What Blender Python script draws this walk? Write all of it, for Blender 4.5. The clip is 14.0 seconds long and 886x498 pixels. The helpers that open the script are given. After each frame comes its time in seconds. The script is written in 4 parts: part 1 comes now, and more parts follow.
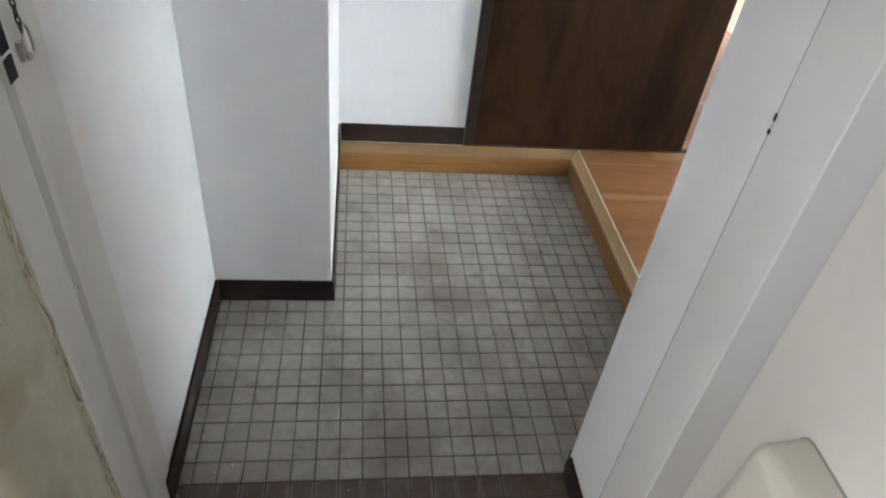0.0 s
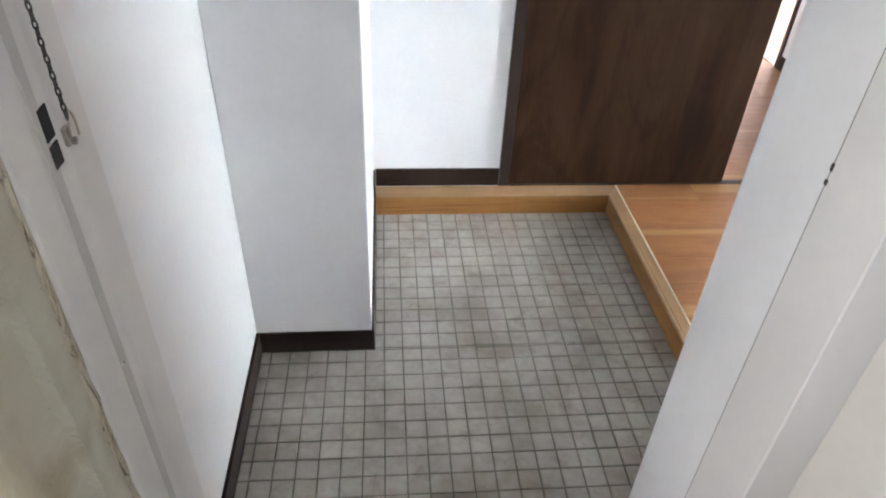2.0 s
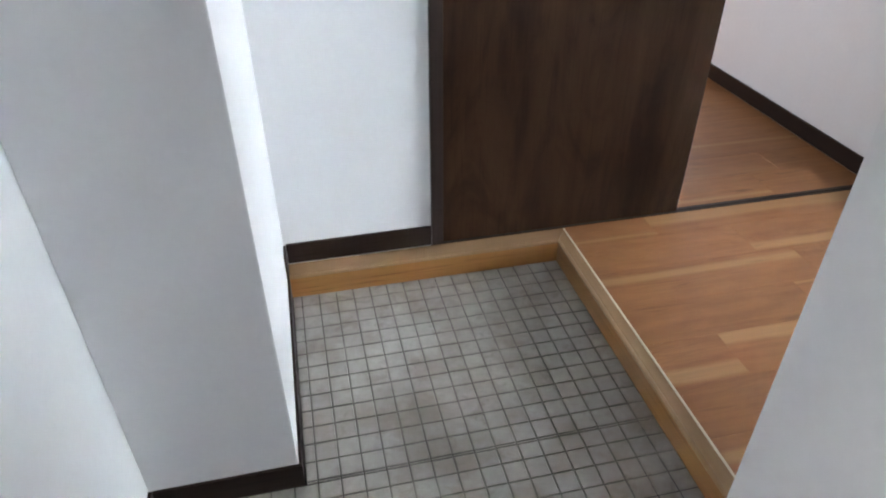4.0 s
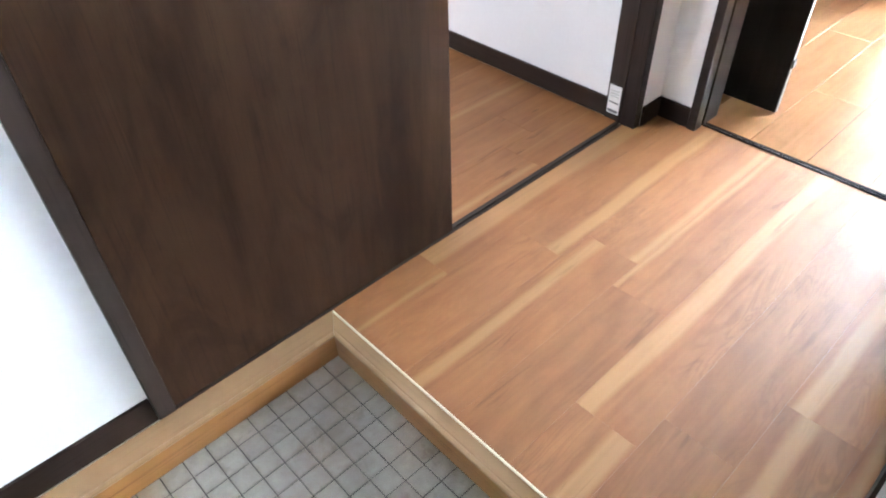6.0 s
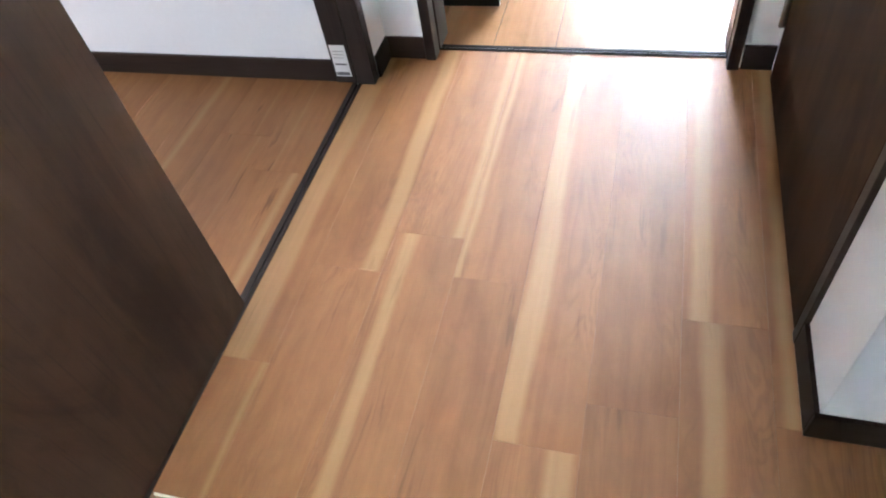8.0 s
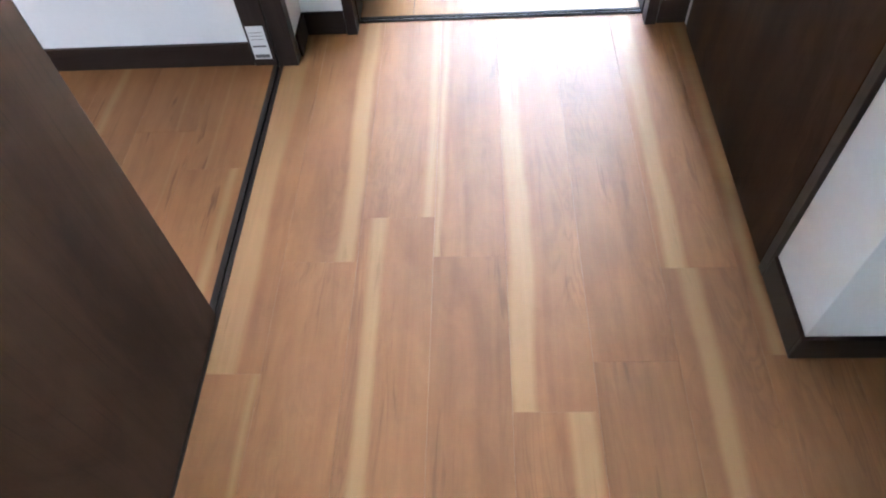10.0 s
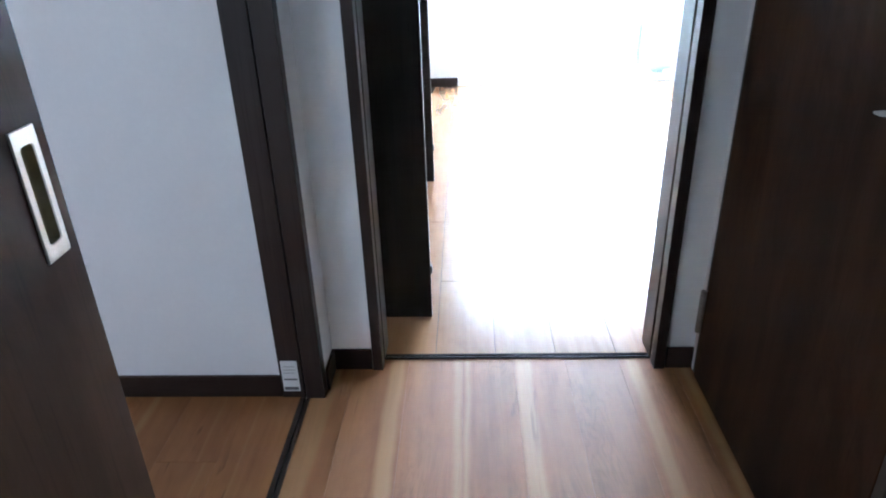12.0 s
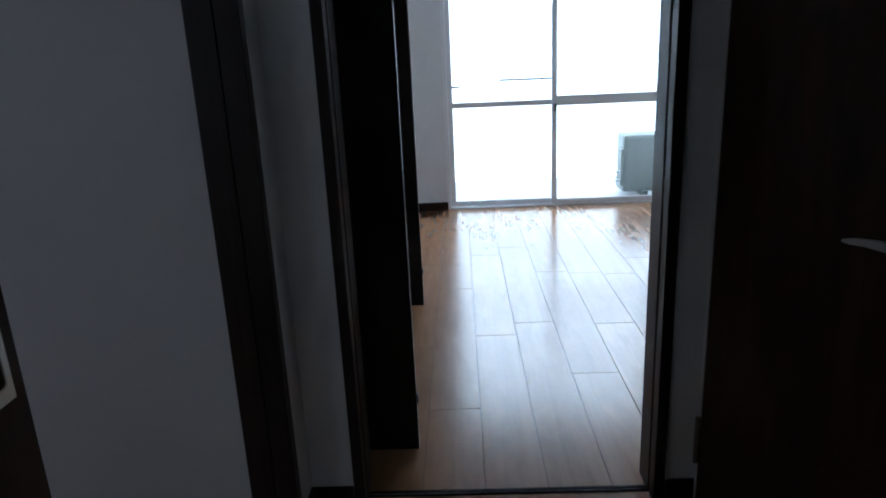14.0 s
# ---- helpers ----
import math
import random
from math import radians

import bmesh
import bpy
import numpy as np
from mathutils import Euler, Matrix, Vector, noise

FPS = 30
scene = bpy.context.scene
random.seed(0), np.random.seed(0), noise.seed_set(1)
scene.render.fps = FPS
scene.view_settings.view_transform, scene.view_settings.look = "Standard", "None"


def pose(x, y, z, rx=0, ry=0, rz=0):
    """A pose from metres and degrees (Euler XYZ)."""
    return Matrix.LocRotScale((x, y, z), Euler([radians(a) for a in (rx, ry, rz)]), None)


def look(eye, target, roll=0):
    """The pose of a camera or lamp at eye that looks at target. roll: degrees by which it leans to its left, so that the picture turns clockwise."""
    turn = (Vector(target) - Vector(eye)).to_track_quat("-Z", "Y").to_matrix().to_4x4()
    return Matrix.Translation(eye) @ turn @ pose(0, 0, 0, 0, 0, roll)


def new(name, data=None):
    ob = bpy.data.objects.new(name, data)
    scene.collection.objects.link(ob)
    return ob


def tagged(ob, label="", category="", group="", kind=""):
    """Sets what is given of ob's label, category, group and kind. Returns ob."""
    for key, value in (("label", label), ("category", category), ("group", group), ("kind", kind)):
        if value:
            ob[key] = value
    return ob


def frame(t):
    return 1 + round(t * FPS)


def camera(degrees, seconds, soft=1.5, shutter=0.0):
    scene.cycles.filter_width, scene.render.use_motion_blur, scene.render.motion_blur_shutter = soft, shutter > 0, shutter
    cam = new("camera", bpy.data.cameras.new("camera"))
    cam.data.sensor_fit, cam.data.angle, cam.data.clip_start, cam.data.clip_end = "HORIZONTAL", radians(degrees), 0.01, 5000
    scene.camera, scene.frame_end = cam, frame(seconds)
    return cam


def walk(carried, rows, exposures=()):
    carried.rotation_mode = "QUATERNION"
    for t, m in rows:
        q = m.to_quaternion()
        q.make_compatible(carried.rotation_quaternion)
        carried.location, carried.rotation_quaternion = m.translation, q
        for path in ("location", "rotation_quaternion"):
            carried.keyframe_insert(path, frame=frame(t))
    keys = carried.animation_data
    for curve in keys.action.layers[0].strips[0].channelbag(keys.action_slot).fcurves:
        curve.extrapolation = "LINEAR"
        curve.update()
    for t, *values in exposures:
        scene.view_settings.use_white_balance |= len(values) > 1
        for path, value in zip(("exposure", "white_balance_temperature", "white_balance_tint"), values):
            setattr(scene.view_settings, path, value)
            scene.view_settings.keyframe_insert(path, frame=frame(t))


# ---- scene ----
cam = camera(67.38, 14.0, soft=2.0)
# path begins
PATH = [
    (0.0, pose(-0.765, -1.965, 1.278, 50.54, -5.61, -5.39)),
    (0.5, pose(-0.772, -1.951, 1.264, 44.96, -4.63, -3.60)),
    (1.0, pose(-0.771, -1.942, 1.273, 45.48, -4.06, -3.25)),
    (1.5, pose(-0.781, -1.934, 1.283, 48.87, -3.23, -3.08)),
    (2.0, pose(-0.773, -1.925, 1.298, 53.09, -2.18, -4.25)),
    (2.2, pose(-0.770, -1.920, 1.307, 55.07, -1.73, -4.66)),
    (4.3, pose(-0.693, -1.451, 1.226, 54.54, 1.15, -17.68)),
    (4.5, pose(-0.665, -1.369, 1.230, 53.12, 1.97, -22.52)),
    (5.0, pose(-0.645, -1.190, 1.218, 52.10, -0.13, -29.41)),
    (5.5, pose(-0.554, -1.026, 1.201, 49.03, 1.36, -35.33)),
    (6.0, pose(-0.479, -0.900, 1.204, 48.23, 1.32, -43.45)),
    (6.5, pose(-0.444, -0.823, 1.177, 47.20, 5.21, -53.19)),
    (7.0, pose(-0.414, -0.788, 1.144, 42.62, 4.65, -68.55)),
    (7.5, pose(-0.315, -0.713, 1.134, 39.33, 2.70, -75.11)),
    (8.0, pose(-0.208, -0.658, 1.136, 40.31, 7.40, -76.01)),
    (8.2, pose(-0.204, -0.662, 1.133, 40.48, 9.65, -77.99)),
    (10.3, pose(-0.204, -0.375, 1.171, 37.97, 1.07, -89.96)),
    (10.5, pose(-0.209, -0.344, 1.184, 40.57, 0.34, -90.28)),
    (11.0, pose(-0.212, -0.370, 1.188, 47.39, 0.84, -89.50)),
    (11.5, pose(-0.219, -0.379, 1.198, 55.35, 1.16, -88.66)),
    (12.0, pose(-0.219, -0.369, 1.212, 63.63, 1.66, -88.23)),
    (12.5, pose(-0.227, -0.356, 1.209, 69.79, 1.88, -89.38)),
    (13.0, pose(-0.229, -0.354, 1.227, 72.90, 0.56, -90.57)),
    (13.5, pose(-0.212, -0.374, 1.222, 73.50, 1.25, -89.66)),
    (14.0, pose(-0.194, -0.406, 1.224, 73.84, 2.48, -88.76)),
]
# path ends
EXPOSURE = [(0.0, 1.76, 6650, 15), (0.5, 2.02, 6700, 15), (2.2, 2.18, 6650, 17), (4.3, 1.70, 6400, 16), (5.0, 2.12, 6300, 16), (5.5, 2.5, 6200, 16), (6.0, 2.68, 6180, 15), (7.0, 2.72, 6150, 14), (8.2, 2.45, 5900, 12), (11.0, 2.38, 5500, 11), (12.0, 1.4, 5350, 11), (12.5, 0.58, 5400, 11), (13.0, -0.42, 5400, 11), (13.5, -1.36, 5450, 11), (14.0, -1.66, 5500, 11)]
walk(cam, PATH, EXPOSURE)

# ---------------------------------------------------------------- light
world = bpy.data.worlds.new("sky")
scene.world = world
world.use_nodes = True
wn = world.node_tree.nodes
sky = wn.new("ShaderNodeTexSky")
sky.sky_type = "NISHITA"
sky.sun_disc = False
sky.sun_elevation = radians(48)
sky.sun_rotation = radians(60)
world.node_tree.links.new(sky.outputs[0], wn["Background"].inputs[0])
wn["Background"].inputs[1].default_value = 0.05

sun_data = bpy.data.lights.new("sun", "SUN")
sun_data.energy = 0.6
sun_data.angle = radians(12)
sun_data.color = (1.0, 0.95, 0.88)
sun = new("sun", sun_data)
sun.matrix_world = look((12, -7, 15), (0, 0, 0))


def sky_panel(name, eye, target, wide, high, watts, colour):
    data = bpy.data.lights.new(name, "AREA")
    data.shape = "RECTANGLE"
    data.size, data.size_y, data.energy, data.color = wide, high, watts, colour
    ob = new(name, data)
    ob.matrix_world = look(eye, target)
    return ob


# fill lamp added at an unseen west opening to brighten the side room
sky_panel("side_room_daylight", (-0.93, 1.55, 1.45), (1.2, 1.2, 0.9), 1.3, 1.1, 5.0, (0.84, 0.93, 1.0))
# sky light over the gallery parapet, behind the entrance
sky_panel("gallery_daylight", (-0.6, -2.98, 1.80), (-0.6, 0.0, 0.9), 4.6, 1.3, 1.1, (1.0, 0.985, 0.96))
# sky light at the open end of the gallery
sky_panel("gallery_end_daylight", (-2.95, -2.25, 1.82), (-0.3, -1.6, 0.7), 1.3, 1.5, 16, (1.0, 0.985, 0.96))
# daylight of the space beyond the side room
sky_panel("far_room_daylight", (3.15, 2.0, 1.35), (1.2, 1.9, 0.9), 1.8, 1.5, 64, (0.95, 0.97, 1.0))

# ---------------------------------------------------------------- materials
def ramp(nt, stops):
    n = nt.nodes.new("ShaderNodeValToRGB")
    e = n.color_ramp.elements
    while len(e) < len(stops):
        e.new(0.5)
    for i, (p, c) in enumerate(stops):
        e[i].position = p
        e[i].color = (*c, 1)
    return n


class Mat:
    """A node material with a few short helpers."""

    def __init__(self, name, rough=0.5, metal=0.0):
        self.m = bpy.data.materials.new(name)
        self.m.use_nodes = True
        self.nt = self.m.node_tree
        self.b = self.nt.nodes["Principled BSDF"]
        self.b.inputs["Roughness"].default_value = rough
        self.b.inputs["Metallic"].default_value = metal
        self.tc = self.nt.nodes.new("ShaderNodeTexCoord")

    def link(self, a, b):
        self.nt.links.new(a, b)

    def coords(self, scale=(1, 1, 1), offset=None):
        n = self.nt.nodes.new("ShaderNodeMapping")
        n.inputs["Scale"].default_value = scale
        self.link(self.tc.outputs["Object"], n.inputs["Vector"])
        if offset is not None:
            self.link(offset, n.inputs["Location"])
        return n.outputs[0]

    def noise(self, vec, scale, detail=4, rough=0.55, distort=0.0):
        n = self.nt.nodes.new("ShaderNodeTexNoise")
        n.inputs["Scale"].default_value = scale
        n.inputs["Detail"].default_value = detail
        n.inputs["Roughness"].default_value = rough
        n.inputs["Distortion"].default_value = distort
        self.link(vec, n.inputs["Vector"])
        return n.outputs["Fac"]

    def ramp(self, fac, stops):
        n = ramp(self.nt, stops)
        self.link(fac, n.inputs[0])
        return n.outputs[0]

    def math(self, op, a, b=0.0, clamp=False):
        n = self.nt.nodes.new("ShaderNodeMath")
        n.operation = op
        n.use_clamp = clamp
        for i, v in enumerate((a, b)):
            if isinstance(v, (int, float)):
                n.inputs[i].default_value = v
            else:
                self.link(v, n.inputs[i])
        return n.outputs[0]

    def mix(self, fac, a, b, mode="MIX"):
        n = self.nt.nodes.new("ShaderNodeMix")
        n.data_type = "RGBA"
        n.blend_type = mode
        for i, v in ((0, fac), (6, a), (7, b)):
            if isinstance(v, (int, float)):
                n.inputs[i].default_value = v
            elif isinstance(v, tuple):
                n.inputs[i].default_value = (*v, 1)
            else:
                self.link(v, n.inputs[i])
        return n.outputs[2]

    def smooth(self, fac, lo, hi):
        n = self.nt.nodes.new("ShaderNodeMapRange")
        n.interpolation_type = "SMOOTHSTEP"
        self.link(fac, n.inputs[0])
        n.inputs[1].default_value, n.inputs[2].default_value = lo, hi
        return n.outputs[0]

    def colour(self, c):
        if isinstance(c, tuple):
            self.b.inputs["Base Color"].default_value = (*c, 1)
        else:
            self.link(c, self.b.inputs["Base Color"])
        return self

    def rough(self, v):
        self.link(v, self.b.inputs["Roughness"])

    def bump(self, h, strength, dist=0.001):
        n = self.nt.nodes.new("ShaderNodeBump")
        n.inputs["Strength"].default_value = strength
        n.inputs["Distance"].default_value = dist
        self.link(h, n.inputs["Height"])
        self.link(n.outputs[0], self.b.inputs["Normal"])

    def random(self):
        n = self.nt.nodes.new("ShaderNodeObjectInfo")
        return n


def speckled(name, c0, c1, scale, rough, bump_scale, bump, metal=0.0, dist=0.001, spec=0.5):
    """A plain surface with soft large patches, fine grain and fine relief."""
    m = Mat(name, rough, metal)
    m.b.inputs["Specular IOR Level"].default_value = spec
    v = m.coords()
    big = m.noise(v, scale, 3)
    fine = m.noise(v, scale * 40, 3)
    both = m.math("ADD", m.math("MULTIPLY", big, 0.7), m.math("MULTIPLY", fine, 0.3))
    m.colour(m.ramp(both, [(0.3, c0), (0.7, c1)]))
    m.bump(m.noise(v, bump_scale, 4), bump, dist)
    return m.m


def grained(name, dark, light, axis, rough, streak=1.0, contrast=(0.3, 0.7), bump=0.08, pores=1.0, spec=0.22, blotch=0.0):
    """Wood print with the grain along one axis (0 x, 1 y, 2 z)."""
    m = Mat(name, rough)
    s = [34.0 * streak] * 3
    s[axis] = 0.9
    v = m.coords(tuple(s))
    a = m.noise(v, 1.0, 5, 0.6, 0.4)
    s2 = [9.0 * streak] * 3
    s2[axis] = 0.7
    b = m.noise(m.coords(tuple(s2)), 1.0, 2, 0.5, 0.3)
    s3 = [260.0] * 3
    s3[axis] = 5.0
    pore = m.noise(m.coords(tuple(s3)), 1.0, 2)
    mixd = m.math("ADD", m.math("MULTIPLY", a, 0.5), m.math("MULTIPLY", b, 0.5))
    col = m.ramp(mixd, [(contrast[0], dark), (contrast[1], light)])
    if blotch:
        s4 = [7.0] * 3
        s4[axis] = 2.6
        cloud = m.noise(m.coords(tuple(s4)), 1.0, 5, 0.62, 0.9)
        col = m.mix(m.math("MULTIPLY", m.smooth(cloud, 0.42, 0.66), blotch), col, tuple(0.75 * c for c in dark))
    col = m.mix(m.math("MULTIPLY", m.smooth(pore, 0.55, 0.75), pores), col, tuple(c * 0.72 for c in dark))
    m.colour(col)
    m.b.inputs["Specular IOR Level"].default_value = spec
    m.bump(pore, bump, 0.0006)
    return m.m


def flooring(name, base, base2, sap, rough, gloss_noise=0.08, streaks=0.55, spec=0.26, rings=0.2):
    """Printed floor board: grain along x, a pale sapwood band set by the board's own colour values (place, half width, tone)."""
    m = Mat(name, rough)
    info = m.random()
    off = m.nt.nodes.new("ShaderNodeCombineXYZ")
    rnd = info.outputs["Random"]
    m.link(m.math("MULTIPLY", rnd, 37.0), off.inputs[0])
    m.link(m.math("MULTIPLY", rnd, 91.0), off.inputs[1])
    o = off.outputs[0]
    sep = m.nt.nodes.new("ShaderNodeSeparateColor")
    m.link(info.outputs["Color"], sep.inputs[0])
    xyz = m.nt.nodes.new("ShaderNodeSeparateXYZ")
    m.link(m.tc.outputs["Object"], xyz.inputs[0])
    wob = m.noise(m.coords((2.2, 3.0, 1.0), o), 1.0, 3, 0.5)
    wob = m.math("MULTIPLY", m.math("SUBTRACT", wob, 0.5), 0.035)
    d = m.math("ABSOLUTE", m.math("ADD", m.math("SUBTRACT", xyz.outputs[1], sep.outputs[0]), wob))
    edge = m.math("SUBTRACT", sep.outputs[1], d)
    band = m.smooth(edge, -0.008, 0.010)
    grain = m.noise(m.coords((1.3, 26.0, 1.0), o), 1.0, 5, 0.6, 1.4)
    soft = m.noise(m.coords((2.4, 9.0, 1.0), o), 1.0, 4, 0.6, 1.2)
    cloud = m.noise(m.coords((7.0, 12.0, 1.0), o), 1.0, 4, 0.65, 0.8)
    fine = m.noise(m.coords((9.0, 420.0, 1.0), o), 1.0, 3)
    g = m.math("ADD", m.math("MULTIPLY", grain, 0.34), m.math("ADD", m.math("MULTIPLY", soft, 0.40), m.math("MULTIPLY", cloud, 0.26)))
    wood = m.ramp(g, [(0.34, base2), (0.5, base), (0.66, tuple(min(1, c * 1.22) for c in base))])
    # growth rings: thin contour lines that close round knots
    field = m.noise(m.coords((1.6, 8.5, 1.0), o), 1.0, 4, 0.6, 0.9)
    ring = m.math("ABSOLUTE", m.math("SUBTRACT", m.math("FRACT", m.math("MULTIPLY", field, 17.0)), 0.5))
    where = m.smooth(m.noise(m.coords((1.7, 5.0, 1.0), o), 1.0, 2), 0.46, 0.66)
    line = m.math("SUBTRACT", 1.0, m.smooth(ring, 0.0, 0.34))
    wood = m.mix(m.math("MULTIPLY", m.math("MULTIPLY", line, where), rings), wood, tuple(c * 0.55 for c in base2))
    pale = m.mix(m.smooth(grain, 0.35, 0.75), sap, tuple(c * 0.86 for c in sap))
    col = m.mix(band, wood, pale)
    # mineral streaks
    streak = m.noise(m.coords((3.2, 44.0, 1.0), o), 1.0, 3, 0.6, 1.2)
    spot = m.noise(m.coords((2.6, 10.0, 1.0), o), 1.0, 1)
    mask = m.math("MULTIPLY", m.smooth(streak, 0.56, 0.66), m.smooth(spot, 0.53, 0.62))
    col = m.mix(m.math("MULTIPLY", mask, streaks), col, tuple(c * 0.36 for c in base2))
    tone = m.math("ADD", 0.90, m.math("MULTIPLY", sep.outputs[2], 0.2))
    hsv = m.nt.nodes.new("ShaderNodeHueSaturation")
    m.link(col, hsv.inputs["Color"])
    m.link(tone, hsv.inputs["Value"])
    m.colour(hsv.outputs[0])
    scuff = m.smooth(m.noise(m.coords((5.0, 9.0, 1.0), o), 1.0, 5, 0.65, 0.4), 0.25, 0.75)
    m.rough(m.math("ADD", rough - gloss_noise / 2, m.math("MULTIPLY", scuff, gloss_noise)))
    m.b.inputs["Specular IOR Level"].default_value = spec
    m.bump(fine, 0.06, 0.0004)
    return m.m


WALL = speckled("white_wallpaper", (0.76, 0.76, 0.755), (0.82, 0.82, 0.815), 2.0, 0.75, 420.0, 0.22)
CEIL = speckled("ceiling_paper", (0.78, 0.78, 0.77), (0.83, 0.83, 0.82), 2.0, 0.8, 300.0, 0.15)
TRIM_X = grained("dark_trim_along_x", (0.018, 0.0108, 0.0080), (0.035, 0.0218, 0.0164), 0, 0.42)
TRIM_Y = grained("dark_trim_along_y", (0.018, 0.0108, 0.0080), (0.035, 0.0218, 0.0164), 1, 0.42)
TRIM_Z = grained("dark_trim_upright", (0.020, 0.0128, 0.0100), (0.040, 0.0265, 0.0208), 2, 0.40, spec=0.26)
DOOR = grained("dark_walnut_door", (0.017, 0.0075, 0.0038), (0.067, 0.0322, 0.0163), 2, 0.58, 0.24, (0.36, 0.66), 0.03, pores=0.35, spec=0.08, blotch=0.55)
CLOSET = grained("dark_closet_board", (0.011, 0.0075, 0.006), (0.021, 0.0145, 0.0115), 2, 0.45, spec=0.14)
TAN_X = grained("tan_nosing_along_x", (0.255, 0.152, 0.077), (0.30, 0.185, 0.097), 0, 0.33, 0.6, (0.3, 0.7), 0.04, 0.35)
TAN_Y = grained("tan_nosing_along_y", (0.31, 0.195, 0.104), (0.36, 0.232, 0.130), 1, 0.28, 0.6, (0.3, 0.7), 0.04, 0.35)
RISER_X = grained("orange_riser_along_x", (0.25, 0.108, 0.029), (0.36, 0.172, 0.057), 0, 0.38)
RISER_Y = grained("orange_riser_along_y", (0.25, 0.110, 0.031), (0.36, 0.176, 0.060), 1, 0.38)
BOARD = flooring("cherry_floor_board", (0.238, 0.102, 0.037), (0.188, 0.075, 0.026), (0.322, 0.168, 0.068), 0.53, 0.12, 0.34, spec=0.32, rings=0.26)
BOARD_SIDE = flooring("cherry_floor_board_side_room", (0.275, 0.120, 0.043), (0.215, 0.088, 0.030), (0.355, 0.190, 0.076), 0.42)
BOARD_ROOM = flooring("worn_oak_floor_board", (0.215, 0.108, 0.050), (0.170, 0.080, 0.036), (0.245, 0.128, 0.062), 0.21, 0.0, 0.0, spec=0.6, rings=0.0)
THRESH = speckled("dark_threshold_wood", (0.014, 0.010, 0.009), (0.026, 0.019, 0.016), 20.0, 0.75, 160.0, 0.2)
# light-coloured bead, whitened further to paint in its bright highlight
BEAD = speckled("pale_cream_edge_bead", (0.76, 0.69, 0.54), (0.82, 0.76, 0.62), 12.0, 0.14, 200.0, 0.02)
CUP = speckled("dark_bronze_cup", (0.10, 0.085, 0.045), (0.16, 0.138, 0.078), 30.0, 0.38, 200.0, 0.05, metal=0.8)
THRESH.node_tree.nodes["Principled BSDF"].inputs["Specular IOR Level"].default_value = 0.06
GAP = speckled("dark_joint", (0.05, 0.030, 0.018), (0.08, 0.050, 0.030), 5, 0.8, 100, 0.1)


def tile_material(name, c0, c1, dirt, rough, rim, rim_amount, pitch, cuts):
    """Tile with grime that keeps to its rim; cuts name where the joints run."""
    m = Mat(name, rough)
    info = m.random()
    o = m.nt.nodes.new("ShaderNodeNewGeometry")
    pos = o.outputs["Position"]
    big = m.noise(pos, 5.0, 4, 0.6)
    mid = m.noise(pos, 38.0, 4, 0.65)
    fine = m.noise(pos, 420.0, 2)
    col = m.ramp(m.math("ADD", m.math("MULTIPLY", mid, 0.6), m.math("MULTIPLY", fine, 0.4)), [(0.35, c0), (0.65, c1)])
    col = m.mix(m.math("MULTIPLY", m.smooth(big, 0.42, 0.70), 0.70), col, dirt)
    spots = m.smooth(m.noise(pos, 17.0, 3, 0.7, 0.6), 0.55, 0.72)
    col = m.mix(m.math("MULTIPLY", spots, 0.42), col, tuple(0.8 * c for c in dirt))
    sep = m.nt.nodes.new("ShaderNodeSeparateXYZ")
    m.link(pos, sep.inputs[0])
    reach = None
    for axis, first in cuts:
        f = m.math("FRACT", m.math("DIVIDE", m.math("SUBTRACT", sep.outputs[axis], first), pitch))
        f = m.math("MULTIPLY", m.math("ABSOLUTE", m.math("SUBTRACT", f, 0.5)), 2.0)
        reach = f if reach is None else m.math("MAXIMUM", reach, f)
    worn = m.noise(pos, 60.0, 4, 0.65)
    reach = m.math("ADD", reach, m.math("MULTIPLY", m.math("SUBTRACT", worn, 0.5), 0.75))
    patch = m.math("ADD", 0.25, m.math("MULTIPLY", m.smooth(m.noise(pos, 7.0, 3, 0.6), 0.35, 0.62), 0.75))
    col = m.mix(m.math("MULTIPLY", m.math("MULTIPLY", m.smooth(reach, 0.62, 1.02), patch), rim_amount), col, rim)
    tone = m.math("ADD", 0.93, m.math("MULTIPLY", info.outputs["Random"], 0.14))
    hsv = m.nt.nodes.new("ShaderNodeHueSaturation")
    m.link(col, hsv.inputs["Color"])
    m.link(tone, hsv.inputs["Value"])
    m.colour(hsv.outputs[0])
    m.bump(m.math("ADD", m.math("MULTIPLY", mid, 0.7), fine), 0.25, 0.0008)
    return m.m


TILE = tile_material("grey_mosaic_tile", (0.275, 0.252, 0.220), (0.375, 0.348, 0.310), (0.172, 0.138, 0.108), 0.38,
                     (0.130, 0.114, 0.095), 0.35, 0.0497, ((0, -0.042), (1, -1.189)))
BROWN_TILE = tile_material("brown_threshold_tile", (0.070, 0.041, 0.028), (0.108, 0.068, 0.048), (0.14, 0.117, 0.098), 0.55,
                           (0.23, 0.20, 0.17), 0.6, 0.0497, ((0, -0.042),))



def grout_material():
    m = Mat("dirty_grout", 0.85)
    pos = m.tc.outputs["Object"]
    n = m.noise(pos, 9.0, 4, 0.6)
    fine = m.noise(pos, 160.0, 3)
    f = m.math("ADD", m.math("MULTIPLY", n, 0.8), m.math("MULTIPLY", fine, 0.2))
    m.colour(m.ramp(f, [(0.42, (0.020, 0.018, 0.016)), (0.54, (0.055, 0.049, 0.042)), (0.66, (0.20, 0.182, 0.155))]))
    m.bump(fine, 0.3, 0.001)
    return m.m


